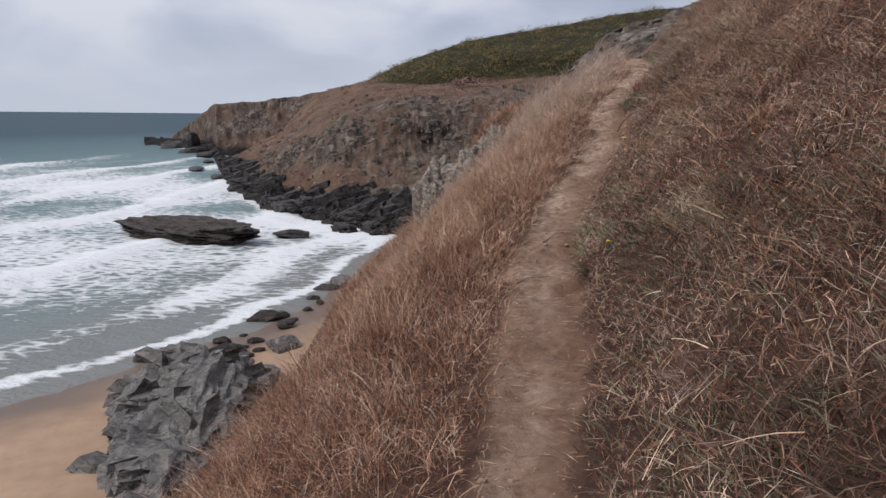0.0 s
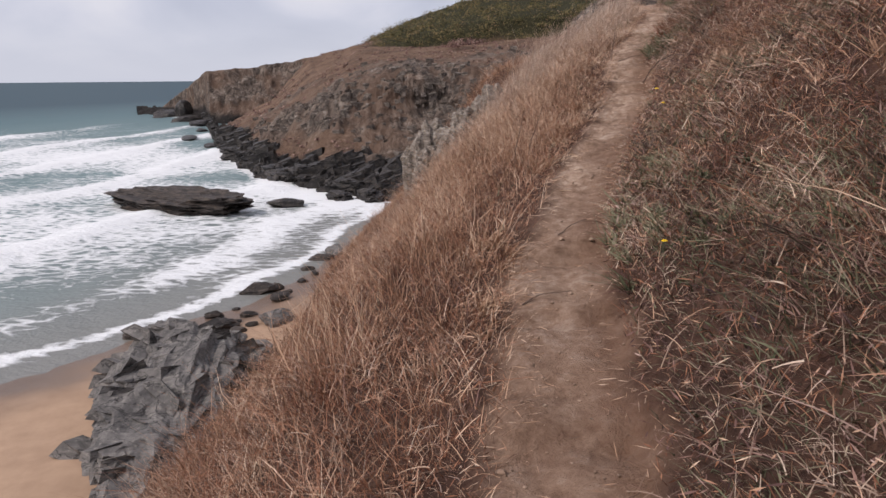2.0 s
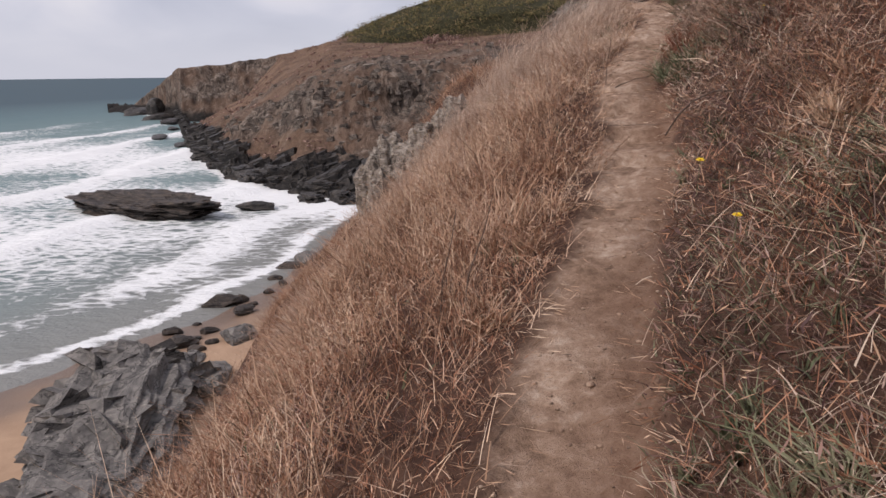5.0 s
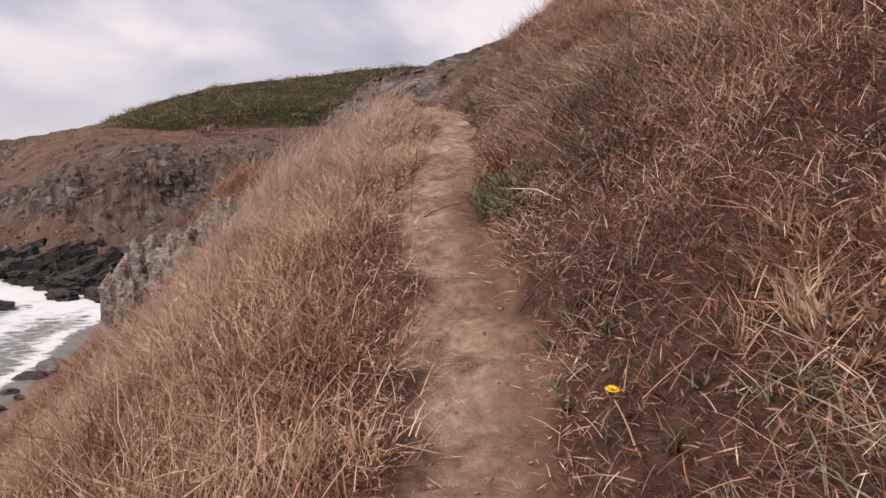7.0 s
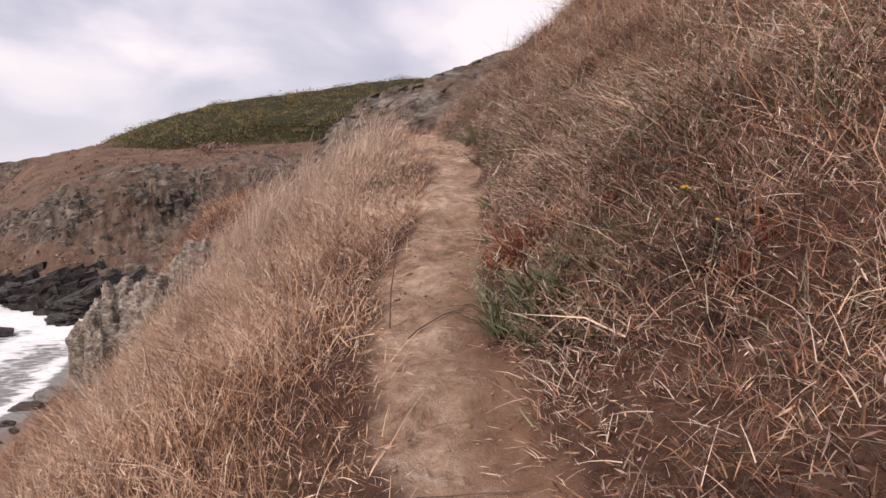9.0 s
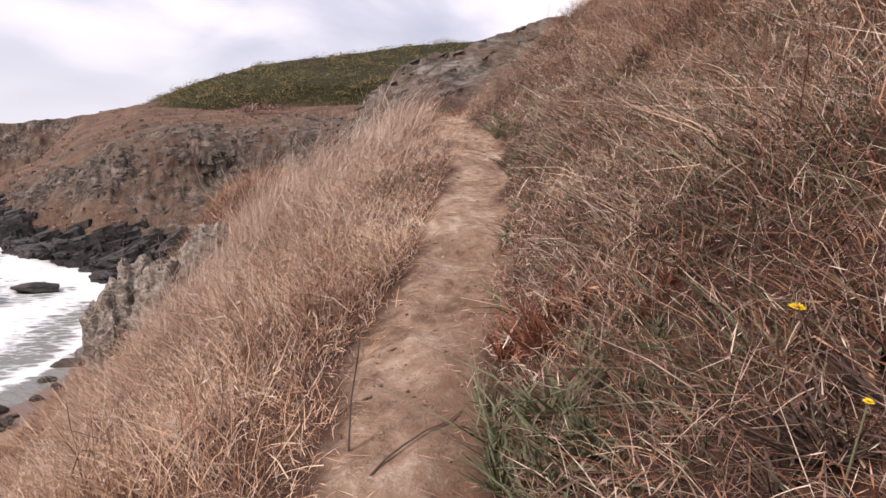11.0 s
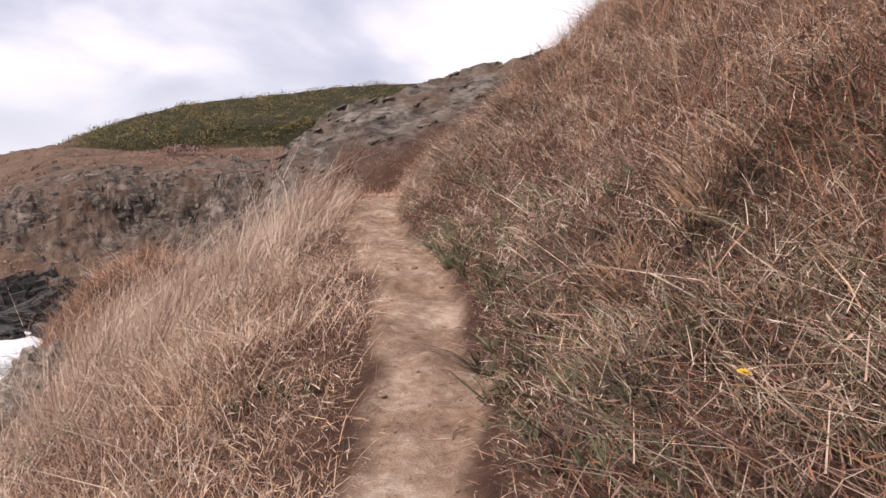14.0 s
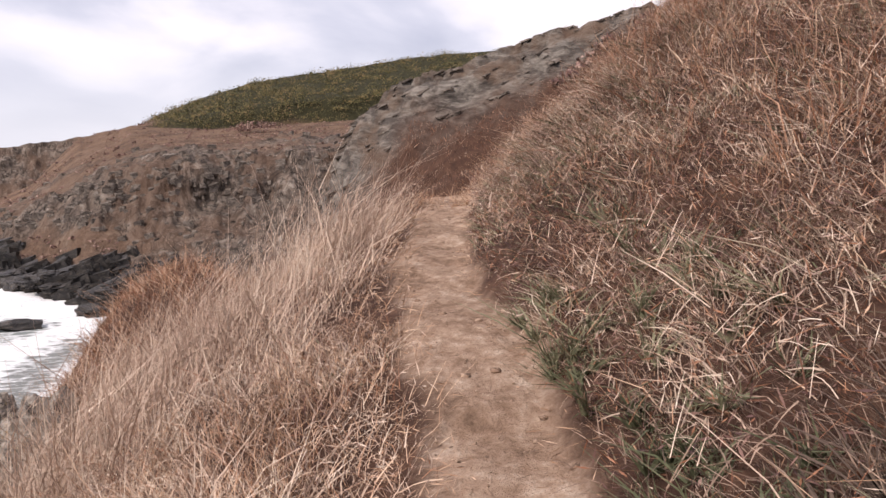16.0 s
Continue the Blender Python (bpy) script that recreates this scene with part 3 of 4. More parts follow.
def stone(name, x, y, size, seed, mat, label, category="rock", turn=0.0, sink=0.35, z=None, group="", **shape):
    ob = new(name, stone_mesh(name, size, seed, mat, **shape))
    base = max(floor_at(x, y), SEA - 0.4) if z is None else z
    ob.matrix_world = pose(x, y, base + size[2] * (1 - 2 * sink), 0, 0, turn)
    return tagged(ob, label, category, group)


reef = stone("sea_rock", -38.6, 107.0, (13.2, 3.8, 2.6), 11, REEF, "long dark layered rock awash in the breaking surf", turn=-33, sink=0.44, z=SEA, detail=6, strata=0.55, tilt=0.25, block=0.7, boxy=0.5)
stone("sea_rock", -22.5, 108.5, (3.2, 1.6, 0.9), 12, WET_ROCK, "low black rock in the white shore water", turn=10, sink=0.3, z=SEA, detail=4)

outcrop = stone("shore_outcrop", -14.9, 39.6, (3.1, 10.2, 2.9), 21, SHORE_ROCK, "big grey fractured rock outcrop standing on the sand", turn=12, sink=0.38, z=-17.0, detail=6, strata=0.35, block=0.8, boxy=0.5)
for k, (x, y, a, b, h, t) in enumerate(((-16.3, 63.6, 1.55, 0.85, 0.75, 15), (-14.9, 64.6, 0.6, 0.5, 0.5, 0), (-18.0, 56.6, 0.8, 0.5, 0.5, 10), (-16.6, 53.2, 1.3, 0.8, 0.55, 30), (-15.3, 56.2, 0.7, 0.4, 0.35, 20),
                                        (-13.3, 71.3, 0.7, 0.5, 0.35, 0), (-13.8, 60.8, 0.95, 0.7, 0.5, 40), (-22.8, 52.4, 0.95, 0.7, 0.6, 0), (-12.6, 75.5, 1.5, 0.7, 0.5, 0), (-14.6, 50.0, 0.9, 0.8, 0.5, 0), (-19.2, 50.2, 1.3, 1.0, 1.0, 0), (-15.9, 49.0, 0.6, 0.5, 0.4, 0), (-17.3, 55.2, 0.4, 0.3, 0.25, 0), (-15.8, 54.6, 0.45, 0.3, 0.25, 30), (-14.4, 53.6, 0.5, 0.4, 0.3, 0), (-16.4, 51.2, 0.5, 0.35, 0.3, 60), (-14.9, 51.8, 0.6, 0.4, 0.4, 0), (-17.6, 51.6, 0.4, 0.3, 0.3, 0), (-12.9, 66.5, 0.5, 0.4, 0.3, 0), (-13.6, 63.0, 0.4, 0.3, 0.25, 20), (-12.2, 69.0, 0.5, 0.4, 0.35, 0), (-16.9, 58.6, 0.35, 0.25, 0.2, 0), (-19.9, 53.0, 0.5, 0.4, 0.35, 0))):
    stone("beach_stone", x, y, (a, b, h), 30 + k, SHORE_ROCK if k in (9, 10, 11) else REEF, "dark weathered boulder half buried in wet sand", "boulder", t, 0.36, group="boulders on the beach", detail=4, strata=0.3)
for k, (x, y, a, b, h) in enumerate(((-11.4, 78, 1.6, 2.4, 0.8), (-12.0, 45, 1.4, 2.2, 1.0), (-12.6, 54, 1.2, 2.0, 0.8))):
    stone("shore_rock", x, y, (a, b, h), 50 + k, SHORE_ROCK, "grey rock at the foot of the grassy slope", turn=10 * k, sink=0.4, detail=4, group="rocks at the slope's foot")
for k, (x, y, a, b, h, t, crown) in enumerate(((-0.35, 24.6, 0.40, 0.5, 0.8, 10, -0.05), (0.05, 24.2, 0.42, 0.5, 0.8, 60, -0.15), (-0.55, 24.1, 0.36, 0.4, 0.7, 30, -0.45), (0.42, 23.9, 0.38, 0.5, 0.8, 40, -0.12),
                                               (-0.15, 23.5, 0.36, 0.4, 0.7, 0, -0.55), (-0.85, 24.2, 0.34, 0.4, 0.7, 80, -0.9), (-0.45, 23.1, 0.34, 0.36, 0.6, 20, -0.85),
                                               (1.36, 21.0, 0.30, 0.32, 0.6, 0, 1.05), (1.05, 21.4, 0.30, 0.32, 0.6, 30, 0.70), (0.62, 21.3, 0.30, 0.34, 0.6, 75, 0.35), (0.80, 20.8, 0.28, 0.30, 0.5, 60, 0.12),
                                               (1.70, 19.2, 0.26, 0.24, 0.42, 15, 0.90), (2.30, 19.1, 0.18, 0.16, 0.3, 0, 1.52), (1.30, 19.5, 0.26, 0.24, 0.4, 0, 0.62), (0.25, 22.5, 0.36, 0.40, 0.7, 20, -0.35))):
    h = max(h, (crown - floor_at(x, y) + 0.2) / 1.7)
    stone("lichen_rock", x, y, (a, b, h), 70 + k, LICHEN_ROCK, "pale grey lichen-covered rock jutting from the grassy slope", turn=t, sink=0.30, z=crown - 1.28 * h, detail=5, group="rocks on the slope", block=0.7, strata=0.2, tilt=0.4, boxy=0.6)
FOOT = np.random.RandomState(3)
for k in range(46):
    bear_k = -17.5 + 16.5 * (k + FOOT.uniform(0, 1)) / 46
    d_k = float(np.interp(bear_k, [-17.9, -17.4, -16.2, -14.4, -11.2, -9.6, -6, 4], [250, 198, 165, 136, 122, 114, 111, 99])) + FOOT.uniform(-5, 9)
    q = FOOT.uniform(0.6, 1.7) * d_k / 130
    stone("tidal_rock", AT[0] + math.sin(radians(bear_k)) * d_k, AT[1] + math.cos(radians(bear_k)) * d_k, (q * 1.5, q, q * FOOT.uniform(0.5, 0.95)), 100 + k, WET_ROCK, "wet black tidal rock at the foot of the headland",
          turn=FOOT.uniform(0, 180), sink=0.3, z=SEA + FOOT.uniform(-0.4, 1.8) * (d_k > 100), group="tidal rocks", detail=4, block=1.0, strata=0.4, tilt=0.3, boxy=0.8)
for x, y, a, b, h in ((-63, 205, 5, 2, 0.8), (-78, 230, 6, 2.5, 1.0), (-96, 300, 9, 4, 1.6), (-112, 330, 8, 4, 2.0), (-132, 366, 8, 5, 3.2), (-124, 362, 4, 4, 6.0), (-86, 268, 4, 2, 0.9)):
    stone("sea_rock", x, y, (a, b, h), int(200 - x), WET_ROCK, "black rock washed by white surf off the headland", turn=x, sink=0.35, z=SEA, group="rocks off the headland", detail=3, boxy=0.4)


# ---- grasses, weeds and scrub ----
RNG = np.random.RandomState(7)


def blades(name, roots, height, lean, width, mat, flop=0.7, crook=0.12, segments=2, one_root=False):
    """Many tapered blades in one mesh, each bowed by its lean, some broken over."""
    n = len(roots)
    turn = RNG.uniform(0, 2 * np.pi, n)
    across = np.stack([np.cos(turn), np.sin(turn), RNG.normal(0, 0.4, n)], -1) * width[:, None] * 0.5
    sag = 0.08 + flop * RNG.uniform(0, 1, n) ** 1.6
    bow = RNG.normal(0, crook, (n, 2)) * height[:, None] * 4
    rows = []
    for k in range(segments + 1):
        q = k / segments
        flat = lean * (height * q ** 1.5)[:, None] + bow * q * (1 - q)
        mid = roots + np.concatenate([flat, (height * (q - sag * q * q))[:, None]], -1)
        if k < segments:
            taper = 1 - 0.3 * q
            rows += [mid - across * taper, mid + across * taper]
        else:
            rows.append(mid)
    verts = np.stack(rows, 1).reshape(-1, 3)
    per = 2 * segments + 1
    tris = []
    for k in range(segments - 1):
        a = 2 * k
        tris += [(a, a + 1, a + 3), (a, a + 3, a + 2)]
    a = 2 * (segments - 1)
    tris.append((a, a + 1, a + 2))
    faces = (np.arange(n)[:, None, None] * per + np.array(tris)[None]).reshape(-1, 3)
    if one_root:
        faces[faces % per == 0] = 0
    return mesh_of(name, verts, faces, mat)


def sown(n, u0, u1, y0, y1, per, spread, bias=1.0):
    """Roots in tufts on the ground: places across and along the path."""
    cu = u0 + (u1 - u0) * RNG.uniform(0, 1, n) ** bias
    cy = RNG.uniform(y0, y1, n)
    tone = RNG.uniform(0.55, 1.4, n)
    sway = np.repeat(RNG.normal(0, 1, (n, 2)), per, axis=0)
    ring = RNG.normal(0, 1, (n, per, 2)) * spread
    u, y = (cu[:, None] + ring[..., 0]).ravel(), (cy[:, None] + ring[..., 1]).ravel()
    return u, y, np.repeat(tone, per), ring.reshape(-1, 2) / spread, sway


def on_ground(u, y, lift=-0.02):
    x, z, *_ = land(u, y)
    return np.stack([x, y, z + lift], -1)


def meadow(name, n, u0, u1, y0, y1, per, spread, height, width, mat, label, tilt=(-0.12, 0.05), loose=0.35, bias=1.0, keep=None, flop=0.7, sweep=0.32, bare=0.25, category="grass", segments=2):
    u, y, tone, ring, sway = sown(n, u0, u1, y0, y1, per, spread, bias)
    x = centre(y) + u
    ok = np.abs(u) > bare + 0.10 * fbm(y * 2.3, np.sign(u) * 9, 0, 3, 241) + 0.06 * RNG.uniform(0, 1, len(u))
    ok &= fbm(x * 2.1, y * 2.1, 0, 3, 240) + RNG.uniform(-0.3, 0.3, len(u)) > np.where(u > 0, -0.8, -0.4)
    ok &= (np.hypot((x - 0.7) / 1.15, (y - 21.4) / 2.4) > 1) | (RNG.uniform(0, 1, len(u)) < 0.2)
    if keep is not None:
        ok &= keep(u, y)
    u, y, tone, ring, sway, x = u[ok], y[ok], tone[ok], ring[ok], sway[ok], x[ok]
    lump = 0.45 + 1.1 * vnoise(x * 1.9, y * 1.9, 0, 243)
    h = height * np.clip(tone * lump * RNG.uniform(0.55, 1.25, len(u)), 0.25, 1.4)
    h *= 0.45 + 0.55 * step(0.25, 0.9, np.abs(u))
    lean = np.array(tilt) + ring * 0.2 + sway * sweep + RNG.normal(0, loose, (len(u), 2))
    me = blades(name, on_ground(u, y), h, lean, width * RNG.uniform(0.6, 1.5, len(u)), mat, flop, segments=segments)
    return tagged(new(name, me), label, category, kind="stuff")


def blotch(f, cut, seed):
    return lambda u, y: fbm((centre(y) + u) * f, y * f, 0, 3, seed) + RNG.uniform(-0.35, 0.35, len(u)) > cut


def paler(u, y):
    """More straw and less rust towards the shoulder of the hill."""
    return RNG.uniform(0, 1, len(u)) < np.where(u < 0, np.interp(y, [0, 6, 8.5, 12, 15], [0.22, 0.4, 0.7, 0.95, 1.0]), np.interp(y, [0, 6, 10, 14], [0.03, 0.12, 0.6, 0.95]))


def rustier(u, y):
    return RNG.uniform(0, 1, len(u)) < np.where(u < 0, np.interp(y, [0, 8, 12, 16], [1.0, 0.8, 0.4, 0.25]), np.interp(y, [0, 4, 7.5, 11, 16], [0.45, 0.75, 0.95, 0.6, 0.38]))


DRY = "dry straw-coloured grass tufts on the seaward slope"
SHOULDER = "pale bleached grass on the hill's shoulder"
RUSTY = "rust-brown dry grass on the seaward slope"
# the seaward slope, close by and further down
meadow("pale_grass", 3000, -3.6, -0.2, 11.5, 21.6, 14, 0.08, 0.28, 0.0034, PALE, SHOULDER, keep=blotch(0.7, -0.25, 207), loose=0.5)
meadow("straw_grass", 4600, -3.6, -0.2, 0.4, 17, 14, 0.08, 0.26, 0.0034, STRAW, DRY, keep=paler, loose=0.55)
meadow("rust_grass", 5600, -3.6, -0.22, 0.4, 21.6, 14, 0.09, 0.24, 0.0034, RUST, RUSTY, keep=rustier, loose=0.6)
meadow("thatch_grass", 2600, -3.6, -0.2, 0.4, 21.6, 12, 0.09, 0.18, 0.0036, THATCH, "matted grey straw lying in the seaward slope", loose=0.9, flop=0.9, sweep=0.6, keep=blotch(0.8, -0.1, 206))
meadow("heath", 1300, -4.5, -0.3, 0.4, 21.6, 16, 0.09, 0.23, 0.0038, HEATH, "grey-brown withered stalks on the seaward slope", loose=0.5, keep=blotch(0.8, 0.0, 205))
meadow("straw_stalks", 700, -3.4, -0.5, 4.5, 13, 7, 0.10, 0.46, 0.0044, STRAW, "tall standing straw stalks on the seaward slope", tilt=(-0.03, 0), loose=0.18, sweep=0.12, flop=0.25)
meadow("pale_grass", 2000, -9, -3.4, 12, 22.5, 12, 0.13, 0.38, 0.0075, PALE, SHOULDER, keep=blotch(0.5, -0.25, 208), loose=0.5, segments=1)
meadow("straw_grass", 4000, -10.5, -3.4, 1.5, 20, 12, 0.13, 0.38, 0.0078, STRAW, DRY, keep=paler, loose=0.5, segments=1)
meadow("rust_grass", 5400, -10.5, -3.4, 1.5, 22.5, 12, 0.13, 0.34, 0.0078, RUST, RUSTY, keep=rustier, loose=0.5, segments=1)
meadow("pale_grass", 700, -6.5, -0.5, 13.5, 21.8, 14, 0.09, 0.56, 0.0040, PALE, "tall pale feathery grass on the hill's shoulder", tilt=(0.1, -0.1), loose=0.25, sweep=0.2, flop=0.45, bias=1.4)
meadow("pale_grass", 420, -3.4, -0.5, 17.0, 21.9, 12, 0.09, 0.95, 0.0042, PALE, "tall pale feathery grass on the hill's shoulder", tilt=(0.22, -0.1), loose=0.16, sweep=0.12, flop=0.4)
meadow("straw_grass", 190, -1.6, 2.0, 20.2, 21.5, 12, 0.10, 0.34, 0.0050, STRAW, "straw grass closing the path's far end at the bend", loose=0.4, bare=0.0)
meadow("straw_grass", 3000, -10, -1.0, 21.5, 29.5, 11, 0.14, 0.36, 0.0085, STRAW, "straw grass on the knoll past the bend", loose=0.45, segments=1)
meadow("rust_grass", 2600, -10, -1.0, 21.5, 29.5, 11, 0.14, 0.32, 0.0085, RUST, "rust-brown grass on the knoll past the bend", loose=0.5, segments=1)
# the bank above the path
meadow("rust_grass", 6200, 0.23, 3.4, 0.2, 22.0, 14, 0.09, 0.17, 0.0036, RUST, "rust-brown tangled dry grass on the bank", tilt=(-0.1, 0.1), loose=0.7, flop=0.9, sweep=0.5, keep=rustier)
meadow("thatch_grass", 4600, 0.23, 3.4, 0.2, 22.0, 13, 0.08, 0.16, 0.0034, THATCH, "grey straw tangled over the bank", tilt=(-0.1, 0.05), loose=0.7, flop=0.95, sweep=0.6, keep=blotch(1.1, -0.12, 210))
meadow("pale_grass", 2200, 0.3, 3.6, 9.5, 22.0, 12, 0.09, 0.22, 0.0036, PALE, "bleached grass on the bank above the path", loose=0.6, flop=0.9, sweep=0.5, keep=blotch(0.8, 0.0, 209))
meadow("olive_grass", 1500, 0.25, 3.2, 0.2, 7.0, 13, 0.08, 0.17, 0.0036, OLIVE, "half-green grass tangled in the bank", loose=0.7, flop=0.9, sweep=0.5, keep=blotch(1.0, -0.15, 213))
meadow("olive_grass", 1800, 0.25, 3.2, 7.0, 22.0, 13, 0.08, 0.19, 0.0036, OLIVE, "half-green grass tangled in the bank", loose=0.6, flop=0.8, sweep=0.4, keep=blotch(0.9, -0.2, 214))
meadow("thatch_grass", 2600, 0.25, 3.4, 10.5, 22.0, 13, 0.08, 0.18, 0.0036, THATCH, "grey straw tangled over the upper bank", loose=0.6, flop=0.9, sweep=0.5)
meadow("heath", 3600, 0.22, 3.6, 0.2, 22.0, 12, 0.12, 0.10, 0.0044, HEATH, "low matted dead stalks on the bank", loose=1.2)
meadow("straw_grass", 2600, 0.23, 3.4, 0.2, 22.0, 14, 0.08, 0.19, 0.0036, STRAW, "bleached straw grass on the bank above the path", tilt=(-0.1, 0.1), loose=0.6, flop=0.9, sweep=0.5, keep=paler)
meadow("heath", 2800, 0.23, 4.5, 0.2, 22.0, 16, 0.09, 0.17, 0.0036, HEATH, "grey-brown withered heath on the bank", tilt=(-0.05, 0), loose=0.85, keep=blotch(0.9, -0.05, 201))
meadow("rust_stalks", 1000, 1.3, 5.5, 7.5, 22, 8, 0.10, 0.42, 0.0042, RUST, "standing red-brown stalks on the upper bank", tilt=(-0.05, 0), loose=0.2, sweep=0.15, flop=0.3, keep=blotch(0.6, -0.1, 211))
meadow("straw_stalks", 900, 1.6, 6.0, 8.5, 22, 8, 0.10, 0.46, 0.0044, STRAW, "standing straw stalks on the upper bank", tilt=(-0.05, 0), loose=0.2, sweep=0.15, flop=0.3, keep=blotch(0.6, -0.1, 212))
meadow("rust_grass", 5400, 3.2, 11.5, 0.5, 26.0, 12, 0.14, 0.30, 0.0072, RUST, "rust-brown dry grass high on the hillside", tilt=(-0.12, 0), keep=rustier, loose=0.5, segments=1)
meadow("straw_grass", 5400, 3.2, 11.5, 0.5, 26.0, 12, 0.14, 0.34, 0.0072, STRAW, "straw grass high on the hillside", tilt=(-0.12, 0), keep=paler, loose=0.5, segments=1)
meadow("straw_grass", 2600, 8, 26, 2, 40, 10, 0.3, 0.45, 0.018, STRAW, "straw grass near the hilltop", tilt=(-0.1, 0), segments=1)


def turfed(u, y):
    """Off the bare rock of the spur."""
    return land(u, y)[4] < 0.35


meadow("rust_grass", 4200, -2, 26, 22, 48, 10, 0.35, 0.28, 0.02, RUST, "dry grass in the hollow behind the bend", tilt=(-0.1, 0), keep=turfed, segments=1)
meadow("thatch_grass", 4200, -2, 24, 22, 48, 10, 0.35, 0.26, 0.02, THATCH, "withered turf in the hollow behind the bend", tilt=(-0.1, 0), keep=turfed, segments=1)


def stems(name, n, u0, u1, y0, y1, length, width, mat, label, flat=0.9, keep=None, bare=0.33, lift=(0.02, 0.20)):
    """Long fallen stalks lying criss-cross over the grass."""
    u, y = RNG.uniform(u0, u1, n), RNG.uniform(y0, y1, n)
    ok = np.abs(u) > bare
    if keep is not None:
        ok &= keep(u, y)
    u, y = u[ok], y[ok]
    k = len(u)
    ang = RNG.uniform(0, 2 * np.pi, k)
    lean = np.stack([np.cos(ang), np.sin(ang)], -1) * RNG.uniform(0.4, 1.3, k)[:, None] * flat
    h = length * RNG.uniform(0.4, 1.2, k)
    r = on_ground(u, y, 0.0)
    r[:, 2] += RNG.uniform(*lift, k)
    slope = np.where(u > 0, 0.75, 0.7)
    lean_up = 0.35 + slope * lean[:, 0]
    turn = ang + np.pi / 2
    across = np.stack([np.cos(turn), np.sin(turn), RNG.normal(0, 0.5, k)], -1) * (width * RNG.uniform(0.6, 1.4, k))[:, None] * 0.5
    rows = []
    for j in range(4):
        q = j / 3
        mid = r + np.concatenate([lean * (h * q)[:, None], (h * (lean_up * q + 0.25 * q * (1 - q)))[:, None]], -1)
        rows += [mid - across * (1 - 0.6 * q), mid + across * (1 - 0.6 * q)]
    verts = np.stack(rows, 1).reshape(-1, 3)
    quads = np.array([(0, 1, 3, 2), (2, 3, 5, 4), (4, 5, 7, 6)])
    faces = (np.arange(k)[:, None, None] * 8 + quads[None]).reshape(-1, 4)
    return tagged(new(name, mesh_of(name, verts, faces, mat)), label, "grass", kind="stuff")


TANGLED = "bleached fallen grass stalks tangled on the bank"
stems("fallen_stalks", 7500, 0.3, 3.6, 0.3, 9, 0.12, 0.0032, THATCH, TANGLED)
stems("fallen_stalks", 900, 0.3, 3.6, 0.3, 9, 0.19, 0.0036, STRAW, TANGLED)
stems("fallen_stalks", 8000, 0.3, 4.0, 8.5, 21, 0.12, 0.0032, THATCH, TANGLED)
stems("fallen_stalks", 2600, 0.3, 4.0, 8, 21, 0.16, 0.0034, PALE, TANGLED)
stems("fallen_stalks", 4500, -3.0, -0.3, 0.5, 21, 0.15, 0.0034, STRAW, "bleached fallen grass stalks on the slope", 0.8)
stems("fallen_stalks", 3500, -3.0, -0.3, 0.5, 21, 0.14, 0.0034, THATCH, "grey fallen grass stalks on the slope", 0.8)
stems("fallen_stalks", 1900, -0.62, -0.18, 0.3, 20.5, 0.16, 0.0036, STRAW, "bleached stalks fallen over the path's edge", 0.8, bare=0.2, lift=(0.005, 0.05))
stems("fallen_stalks", 1100, 0.18, 0.5, 0.3, 20.5, 0.13, 0.0036, THATCH, "grey stalks fallen over the path's edge", 0.8, bare=0.2, lift=(0.005, 0.05))
stems("fallen_stalks", 4500, 0.32, 3.6, 0.3, 21, 0.13, 0.0032, RUST, "rust-brown fallen stalks tangled on the bank")
stems("fallen_twigs", 4500, 0.35, 4.5, 0.3, 21, 0.15, 0.0032, TWIG, "thin dead twigs tangled in the dry bank")


def crumbs(name, n, u0, u1, y0, y1, low, high, length, width, mat, label, tilt=1.0):
    """Broken bits of stalk and seed heads caught in the grass or strewn on the ground."""
    u, y = RNG.uniform(u0, u1, n), RNG.uniform(y0, y1, n)
    r = on_ground(u, y, 0.0)
    r[:, 2] += RNG.uniform(low, high, n)
    way = RNG.normal(0, 1, (n, 3)) * np.array([1, 1, tilt])
    way /= np.linalg.norm(way, axis=1)[:, None]
    way *= (length * RNG.uniform(0.4, 1.6, n))[:, None]
    across = np.cross(way, RNG.normal(0, 1, (n, 3)))
    across /= np.linalg.norm(across, axis=1)[:, None]
    across *= (width * RNG.uniform(0.6, 1.5, n))[:, None]
    verts = np.stack([r, r + way * 0.5 + across * 0.5, r + way, r + way * 0.5 - across * 0.5], 1).reshape(-1, 3)
    return tagged(new(name, mesh_of(name, verts, np.arange(4 * n).reshape(-1, 4), mat)), label, "grass litter", kind="stuff")


crumbs("grass_litter", 22000, -3.6, -0.25, 0.4, 7.5, 0.02, 0.32, 0.04, 0.0034, RUST, "brown seed heads and broken stalks in the grass")
crumbs("grass_litter", 12000, -3.6, -0.25, 7, 11, 0.02, 0.32, 0.04, 0.0034, STRAW, "seed heads and broken stalks in the grass")
crumbs("grass_litter", 20000, -3.6, -0.25, 11, 21.6, 0.02, 0.32, 0.04, 0.0034, PALE, "pale seed heads and broken stalks in the grass")
crumbs("grass_litter", 8000, 0.25, 3.8, 0.3, 9, 0.0, 0.26, 0.05, 0.004, STRAW, "pale broken stalks caught in the bank's grass")
crumbs("grass_litter", 20000, 0.25, 3.8, 9, 21.6, 0.0, 0.26, 0.045, 0.003, PALE, "pale broken stalks caught in the bank's grass")
crumbs("grass_litter", 32000, 0.25, 3.8, 0.3, 21.6, 0.0, 0.16, 0.05, 0.006, HEATH, "dark withered leaves caught in the bank's grass")
